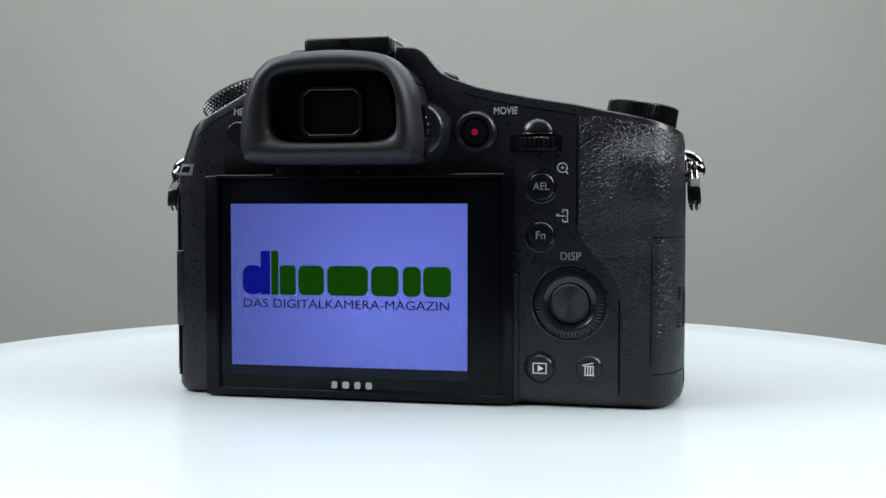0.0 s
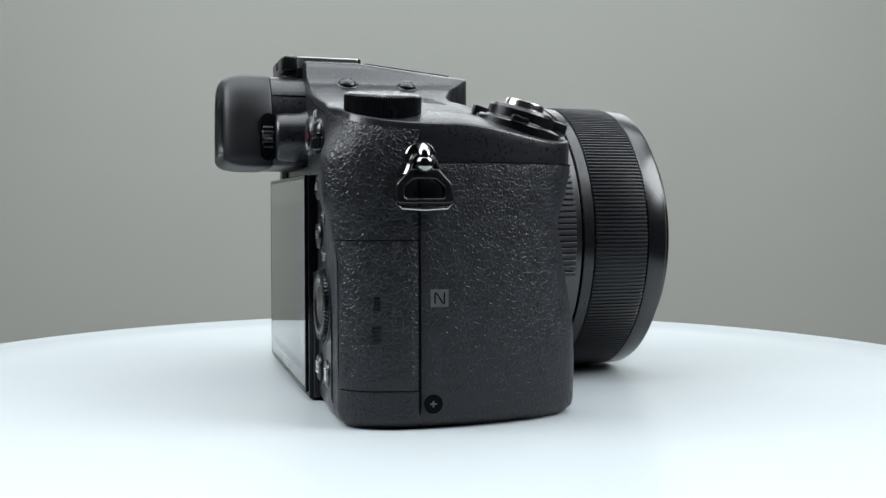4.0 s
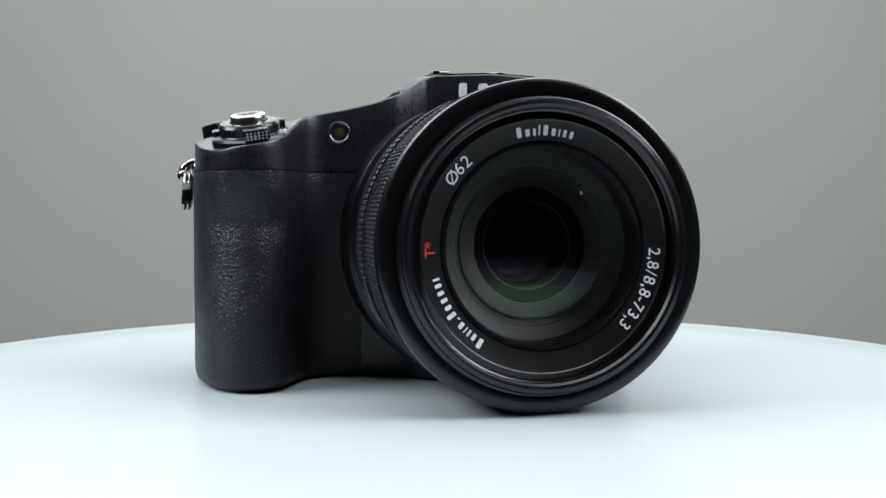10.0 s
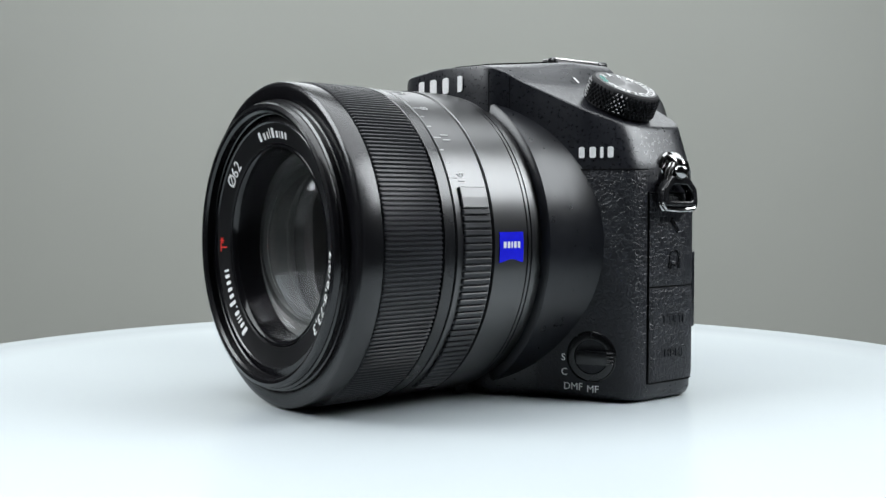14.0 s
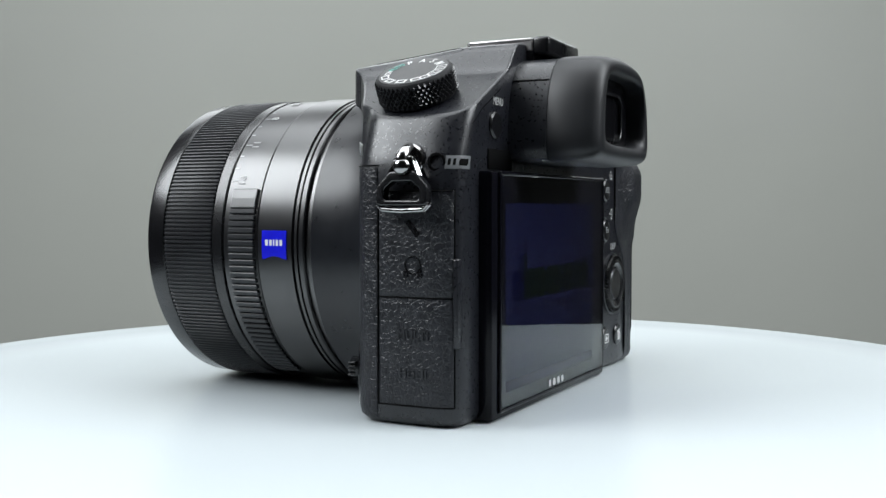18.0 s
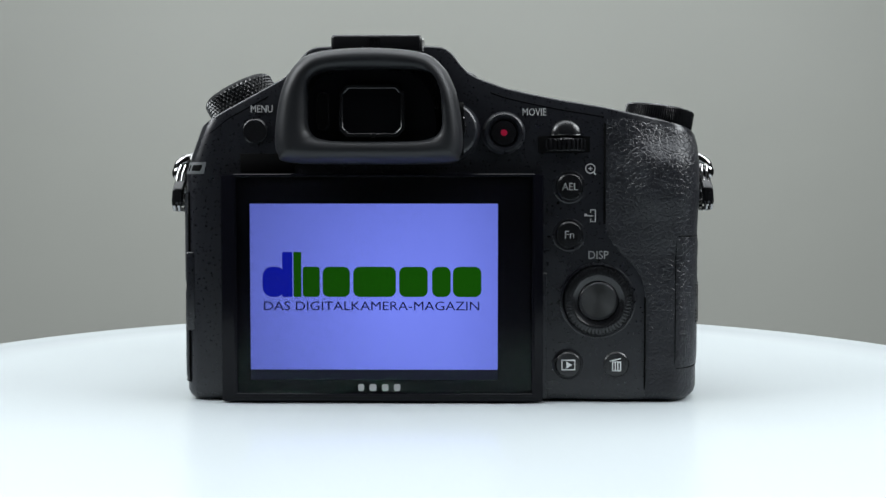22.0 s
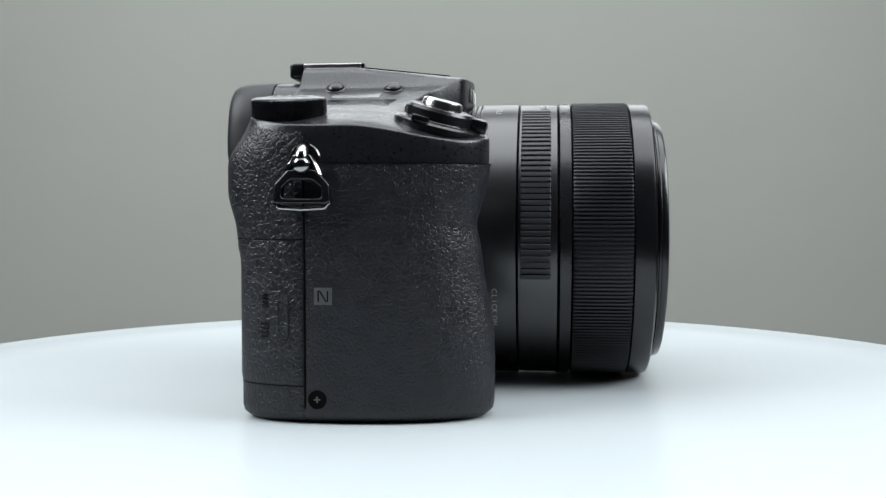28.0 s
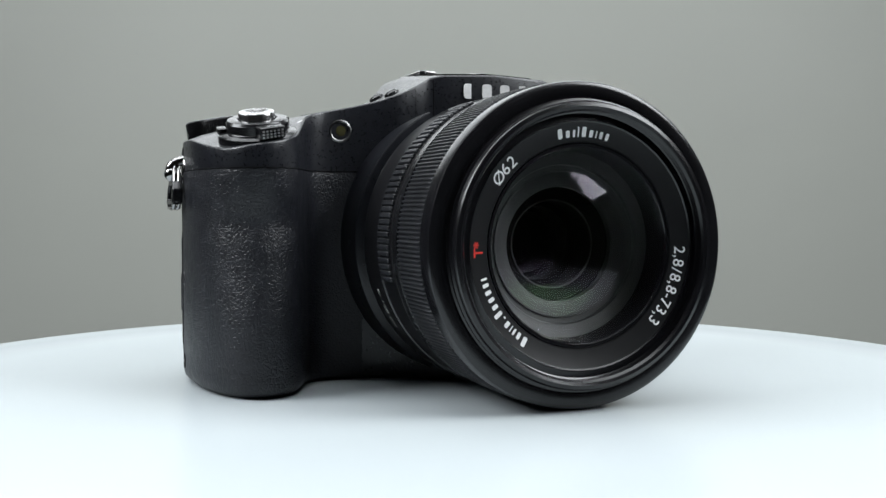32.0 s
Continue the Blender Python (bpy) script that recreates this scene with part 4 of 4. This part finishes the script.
# thumb dial
# The body is not hollowed here; near-black colour gives the slot's darkness.
slot = part("thumb_dial", box(39.2, 52.0, -38.4, -36.5, 61.3, 65.5, 0.2, 1), DARK, product, "ribbed thumb dial on a black block that stands for its slot")
part("drum", lathe([(0, -1.55), (6.9, -1.55), (7.3, -1.2), (7.3, 1.2), (6.9, 1.55), (0, 1.55)], 120, Matrix.Translation((45.9, -33.1, 63.3)), wave=lambda k, s, r: (-0.5 if k % 3 == 0 else 0.0) if 1 < r < 4 else 0.0), SATIN, slot, "ribbed drum")
bump = lathe([(3.9 * math.cos(a), 2.1 * math.sin(a)) for a in [math.pi / 2 * i / 8 for i in range(9)]], 48, on_back(46, 65.6, -38.0))
bmesh.ops.bisect_plane(bump, geom=bump.verts[:] + bump.edges[:] + bump.faces[:], plane_co=(0, 0, 65.6), plane_no=(0, 0, -1), clear_outer=True)
bump.faces.new([v for v in sorted((v for v in bump.verts if abs(v.co.z - 65.6) < 1e-4), key=lambda v: v.co.x)])
part("thumb_stop", bump, SATIN, product, "rounded thumb stop", 60)
# control wheel
CW = on_back(53.9, 25.2, -38.8)
wheel = part("control_wheel", lathe([(9.3, -0.8), (9.3, 0.1), (8.95, 0.25), (8.8, -0.2), (8.7, -0.6)], 72, CW), PLASTIC, product, "ribbed control wheel with a centre button")
part("rim", lathe([(8.5, -0.6), (8.5, 0.5), (8.2, 1.0), (6.9, 1.35), (6.3, 1.3), (5.7, 0.9), (5.0, 0.7), (4.9, 0.2)], 216, CW, wave=lambda k, s, r: (-0.0 if k % 4 < 2 else -0.45) if 1 <= r <= 2 else 0.0), SATIN, wheel, "toothed rim", 25)
teeth = [box(-0.14, 0.14, 6.9, 8.3, 1.0, 1.28, m=CW @ Matrix.Rotation(2 * math.pi * k / 54, 4, "Z")) for k in range(54)]
part("teeth", join(*teeth), SATIN, wheel)
part("centre_button", lathe([(4.7, 0), (4.7, 0.75), (4.4, 1.0), (4.2, 0.95), (0, 0.9)], 64, CW), CAP, wheel, "turned centre button")
turned_face("button_face", 4.1, 1.02, CW, wheel, "turned metal face")
# small signs
mg = on_back(51.9, 57.5, -38.65)
part("magnifier_sign", join(lathe([(1.0, -0.04), (1.25, -0.04), (1.25, 0.04), (1.0, 0.04)], 28, mg, closed=True), box(-0.5, 0.5, -0.1, 0.1, -0.04, 0.04, m=mg), box(-0.1, 0.1, -0.5, 0.5, -0.04, 0.04, m=mg),
                            box(1.1, 2.0, -0.16, 0.16, -0.04, 0.04, m=mg @ Matrix.Rotation(radians(-48), 4, "Z"))), GREYINK, product)
ph = on_back(52.2, 46.0, -38.65)
part("phone_sign", join(*[box(a, b, c, d, -0.04, 0.04, m=ph) for a, b, c, d in ((-0.3, 1.1, 1.3, 1.55), (-0.3, 1.1, -1.55, -1.3), (0.85, 1.1, -1.5, 1.5), (-0.3, -0.05, 0.7, 1.5), (-0.3, -0.05, -1.5, -0.7), (-1.7, 0.5, -0.15, 0.15), (-1.7, -1.0, -0.15, 0.5))]), GREYINK, product)
BADGE = material("badge_grey", (0.12, 0.125, 0.13), 0.45, vary=0.1, vary_scale=900)
U_BADGE = (u_near(-48.0, -33.6, 58), u_near(-42.6, -37.0, 58))
wifi = patch("wireless_badge", U_BADGE[0], U_BADGE[-1], 56.3, 59.2, 0.06, BADGE, product, "grey wireless badge", nu=24, nz=6, sink=0.1)
span_u = U_BADGE[-1] - U_BADGE[0]
for f0, f1 in ((0.08, 0.2), (0.27, 0.39), (0.5, 0.94)):
    patch("bar", U_BADGE[0] + f0 * span_u, U_BADGE[0] + f1 * span_u, 56.8, 58.7, 0.09, DARK, wifi, nu=8, nz=3, sink=0.1)
part("hump_jack", lathe([(2.0, -0.6), (2.0, 0.12), (1.5, 0.2), (1.3, -0.5), (0, -0.6)], 32, frame_at((-48.4, -31.7, 57.8), (0.25, -1, 0), (0, 0, 1))), DARK, product, "small round socket")

# ---- front: hump face, lamp and focus switch ----
brand = []
for x in (-8.1, -2.7, 2.7, 8.1):
    y = plan(u_near(x, 10.3), 70)[1]
    brand += (bars([4.3], 4.1, 0, on_front(x, 79.9, y + 0.02, math.degrees(math.atan2(-x * 0.012, 1)) * -1), 0.12))
word(brand, INK, product)
word(bars([2.2, 2.4, 1.2, 2.2], 2.7, 0.5, on_front(-40.3, 61.5, -8.05, 27.5), 0.12), INK, product)
for x in (-17.4, -21.4, 17.4, 21.4):
    u = u_near(x, 7.0 if abs(x) < 20 else 3.4)
    seam = []
    for z0 in range(66, int(crest(x, 5)) - 1, 3):
        px, py = plan(u, 70)
        top = min(z0 + 3.0, crest(px, py - 0.5) - 0.8)
        if top > z0:
            seam.append(box(px - 0.07, px + 0.07, py - 0.2, py + 0.05, z0, top))
    part("seam", join(*seam), DARK, product)
AF = on_front(40.9, 69.0, -4.1, -6)
lamp = part("focus_lamp", lathe([(3.2, -1), (3.2, 0.35), (2.8, 0.55), (2.4, 0.3), (2.3, -0.6)], 48, AF), GUNMETAL, product, "round focus lamp")
AMBER = material("amber_lens", (0.05, 0.045, 0.02), 0.08, coat=0.6)
part("lamp_window", lathe([(2.35, -0.5), (2.0, 0.0), (1.0, 0.25), (0, 0.3)], 40, AF), AMBER, lamp)
FS = on_front(-39.6, 11.2, -7.6, 28)
fsw = part("focus_switch", lathe([(6.4, -1.5), (6.4, 0.25), (6.15, 0.45), (5.9, 0.2), (5.9, 0.4), (5.6, 0.55), (4.3, 0.55), (4.1, 0.2), (4.1, 0.0), (0, 0)], 64, FS), SATIN, product, "round focus mode switch")
part("lever", join(box(-3.3, 5.3, -1.75, 1.75, 0.1, 2.6, 0.4, 2, FS), *[box(4.4, 6.2, -1.5 + 0.9 * i, -1.1 + 0.9 * i, 1.2, 2.9, 0.1, 1, FS) for i in range(4)]), SATIN, fsw, "small black lever")
lab = [text(s, 1.72, on_front(x, z, y, 28) @ Matrix.Translation((0, 0, 0.62)), 0.04) for s, x, z, y in (("S", -33.1, 10.7, -4.5), ("C", -33.4, 7.1, -4.6), ("DMF", -35.6, 3.6, -5.5), ("MF", -40.0, 3.2, -7.9))]
part("lettering", join(*lab), INK, product, "white focus letters")

# ---- sides ----
def on_side(u, z, lift):
    x, y = plan(u, z)
    n = plan_normal(u, z)
    up = Vector((0, 0, 1))
    return frame_at((x + n.x * lift, y + n.y * lift, z), up.cross(n), up)


NFC = on_side(u_near(80.8, -18.0), 28.5, 0.5)
nf = part("contact_sign", box(-2.0, 2.0, -1.9, 1.9, -0.1, 0.03, m=NFC), FAINT, product, "grey square contact sign")
word([box(-1.2, -0.9, -1.2, 1.2, 0, 0.08, m=NFC), box(0.9, 1.2, -1.2, 1.2, 0, 0.08, m=NFC), box(-0.15, 0.15, -1.5, 1.5, 0, 0.08, m=NFC @ Matrix.Rotation(radians(32), 4, "Z"))], DARK, nf)
SC = on_side(u_near(80.6, -19.5), 5.6, 0.45)
# Flat black disc; the shade of the screw's hole is put into its colour.
screw = part("screw", lathe([(2.1, -0.6), (2.1, 0.06), (1.95, 0.12), (1.75, 0.08), (0, 0.08)], 32, SC), DARK, product, "small cross-head screw")
part("cross", join(box(-0.7, 0.7, -0.18, 0.18, 0.06, 0.12, m=SC), box(-0.18, 0.18, -0.7, 0.7, 0.06, 0.12, m=SC)), GUNMETAL, screw)
for z, h, w, dy in ((27.5, 3.2, 1.4, -31.5), (21.0, 3.6, 2.0, -31.8)):
    m = on_side(u_near(79.8, dy), z, 0.72)
    part("relief_sign", join(*[box(-w / 2, w / 2, h * (k / 4 - 0.5), h * (k / 4 - 0.5) + 0.5, -0.08, 0.08, m=m) for k in range(4)]), SATIN, product)
thumb = on_side(u_near(80.2, -27.2), 24.0, 0.66)
part("thumb_notch", loft([[tuple(thumb @ Vector((a * k, b * k, d))) for a, b in rounded(2.6, 10.5, 1.2)] for d, k in ((-0.1, 1.0), (0.16, 1.0), (0.2, 0.9), (0.02, 0.75))]), LEATHER, product, "worn oblong finger notch on the card door")
for s, z in (("MULTI", 20.2), ("HDMI", 11.8)):
    part("relief_lettering", text(s, 1.9, on_side(u_near(-48.8, -26.5), z, 0.62), 0.16, bold=0.02), RUBBER, product)
hp = on_side(u_near(-48.8, -26.5), 35.5, 0.62)
part("relief_sign", join(lathe([(1.7, -0.1), (2.0, -0.1), (2.0, 0.12), (1.7, 0.12)], 32, hp, closed=True), box(-2.2, -1.2, -2.6, -1.0, -0.1, 0.12, m=hp), box(1.2, 2.2, -2.6, -1.0, -0.1, 0.12, m=hp)), SATIN, product, "headphone sign in relief")
part("relief_sign", box(-0.6, 0.6, -2.0, 2.0, -0.1, 0.12, m=on_side(u_near(-48.8, -26.5), 43.5, 0.62) @ Matrix.Rotation(radians(40), 4, "Z")), SATIN, product)
part("door_latch", join(box(-47.8, -45.6, -36.6, -35.2, 17.5, 37.0, 0.5, 3)), PLASTIC, product, "thin black latch beside the port doors")


def strap_lug(x, y, z, s):
    """Chrome post, split ring and its black sleeve; s is the outward side."""
    base = lathe([(0, -2.5), (3.7, -2.5), (3.7, 0.2), (3.3, 0.7), (2.4, 0.9), (0, 0.9)], 40, frame_at((x, y, z), (0, s, 0), (0, 0, 1)))
    arch = [(x + s * 4.4 * math.sin(a) - s * 0.6, y, z - 0.3 + 2.7 * math.cos(a)) for a in [math.pi * (0.02 + 0.9 * k / 14) for k in range(15)]]
    knob = lathe([(2.05 * math.sin(a), -2.05 * math.cos(a)) for a in [math.pi * k / 10 for k in range(11)]], 24, Matrix.Translation((arch[9][0], y, arch[9][2] - 0.2)))
    post = part("strap_lug", join(base, tube(arch, 1.5, 14), knob), CHROME, product, "polished strap lug with a ring and black sleeve")
    xr = x + s * 2.4

    def q(a, b):
        return (xr + s * 0.06 * (z - b), y + a, b)

    loop = [q(a, b) for a, b in ((-1.6, z + 0.4), (0, z + 0.9), (1.6, z + 0.4), (2.8, z - 1.6), (5.6, z - 8.2), (5.9, z - 9.6), (5.0, z - 10.6), (0, z - 10.9), (-5.0, z - 10.6), (-5.9, z - 9.6), (-5.6, z - 8.2), (-2.8, z - 1.6))]
    part("ring", join(tube([(p[0] + s * 0.6, p[1], p[2]) for p in loop], 0.55, 10, True), tube([(p[0] - s * 0.6, p[1], p[2]) for p in loop], 0.55, 10, True)), CHROME, post, "bright wire ring")
    out, inn = [], []
    for a, b in ((-3.1, z - 2.4), (3.1, z - 2.4), (6.1, z - 5.6), (6.3, z - 9.2), (5.6, z - 9.8), (-5.6, z - 9.8), (-6.3, z - 9.2), (-6.1, z - 5.6)):
        out.append(q(a, b))
    for a, b in ((-2.4, z - 4.6), (2.4, z - 4.6), (4.3, z - 6.2), (4.4, z - 8.2), (4.0, z - 8.6), (-4.0, z - 8.6), (-4.4, z - 8.2), (-4.3, z - 6.2)):
        inn.append(q(a, b))
    bm = bmesh.new()
    rings = []
    for src, dx in ((out, -1.35), (out, 1.35), (inn, 1.35), (inn, -1.35)):
        rings.append([bm.verts.new((p[0] + s * dx, p[1], p[2])) for p in src])
    for a, b in zip(rings, rings[1:] + rings[:1]):
        for k in range(8):
            bm.faces.new((a[k], a[(k + 1) % 8], b[(k + 1) % 8], b[k]))
    bmesh.ops.bevel(bm, geom=bm.edges[:], offset=0.4, segments=3, profile=0.5, affect="EDGES")
    part("sleeve", bm, SATIN, post, "black plastic sleeve", 50)


strap_lug(80.4, -22.2, 58.6, 1)
strap_lug(-48.4, -25.3, 58.2, -1)

# ---- turntable and room ----
turntable = new("turntable")
tagged(turntable, "round white acrylic turntable with a soft gloss", "turntable")
R = 172.0
disc = lathe([(0, 0), (40, 0), (90, 0), (140, 0), (R - 2.0, 0), (R - 0.9, -0.25), (R - 0.2, -0.9), (R, -2), (R, -7), (R - 1, -8), (0, -8)], 256)
part("disc", disc, WHITE_TOP, turntable, "white acrylic disc")
part("foot", lathe([(0, -8), (95, -8), (95, -60), (60, -64), (60, -735), (110, -742), (110, -750), (0, -750)], 96), SATIN, turntable, "black pedestal")


def plain(name, verts, faces, mat, label, category=""):
    me = bpy.data.meshes.new(name)
    me.from_pydata(verts, [], faces)
    me.materials.append(mat)
    ob = new(name, me)
    return tagged(ob, label, category, kind="structure")


def sweep():
    """A seamless paper sheet: over the floor, up a wide curve and up the wall."""
    prof = [(-0.9, -0.75), (0.6, -0.75)] + [(0.6 + 0.3 * math.sin(a), -0.45 - 0.3 * math.cos(a)) for a in [math.pi / 2 * i / 12 for i in range(1, 13)]] + [(0.9, 1.9)]
    verts = [(x, y, z) for y, z in prof for x in (-0.8, 0.8)]
    faces = [(2 * i, 2 * i + 1, 2 * i + 3, 2 * i + 2) for i in range(len(prof) - 1)]
    ob = plain("backdrop", verts, faces, PAPER, "plain grey-green paper backdrop behind the table")
    for p in ob.data.polygons:
        p.use_smooth = True


sweep()


def slab_wall(name, x0, x1, y0, y1, z0, z1, label):
    bm = box(x0, x1, y0, y1, z0, z1)
    me = bpy.data.meshes.new(name)
    bm.to_mesh(me)
    bm.free()
    me.materials.append(WALL)
    return tagged(new(name, me), label, kind="structure")


slab_wall("floor", -1.9, 1.9, -2.2, 1.2, -0.86, -0.76, "dark floor under the paper")
slab_wall("wall_north", -1.9, 1.9, 1.1, 1.2, -0.76, 2.2, "dark studio wall")
slab_wall("wall_south", -1.9, 1.9, -2.2, -2.1, -0.76, 2.2, "dark studio wall")
slab_wall("wall_east", 1.8, 1.9, -2.1, 1.1, -0.76, 2.2, "dark studio wall")
slab_wall("wall_west", -1.9, -1.8, -2.1, 1.1, -0.76, 2.2, "dark studio wall")
slab_wall("ceiling", -1.9, 1.9, -2.2, 1.2, 2.2, 2.3, "dark studio ceiling")


def motions():
    """The table turns, and the product on it."""
    off = -0.013836
    rows_p, rows_t = [], []
    for t, deg in TURN:
        a = deg + 2.7
        rows_p.append((t, pose(off * math.cos(radians(a)), off * math.sin(radians(a)), 0.0, 0, 0, a)))
        rows_t.append((t, pose(0, 0, 0, 0, 0, a)))
    walk(product, rows_p)
    walk(turntable, rows_t)


motions()
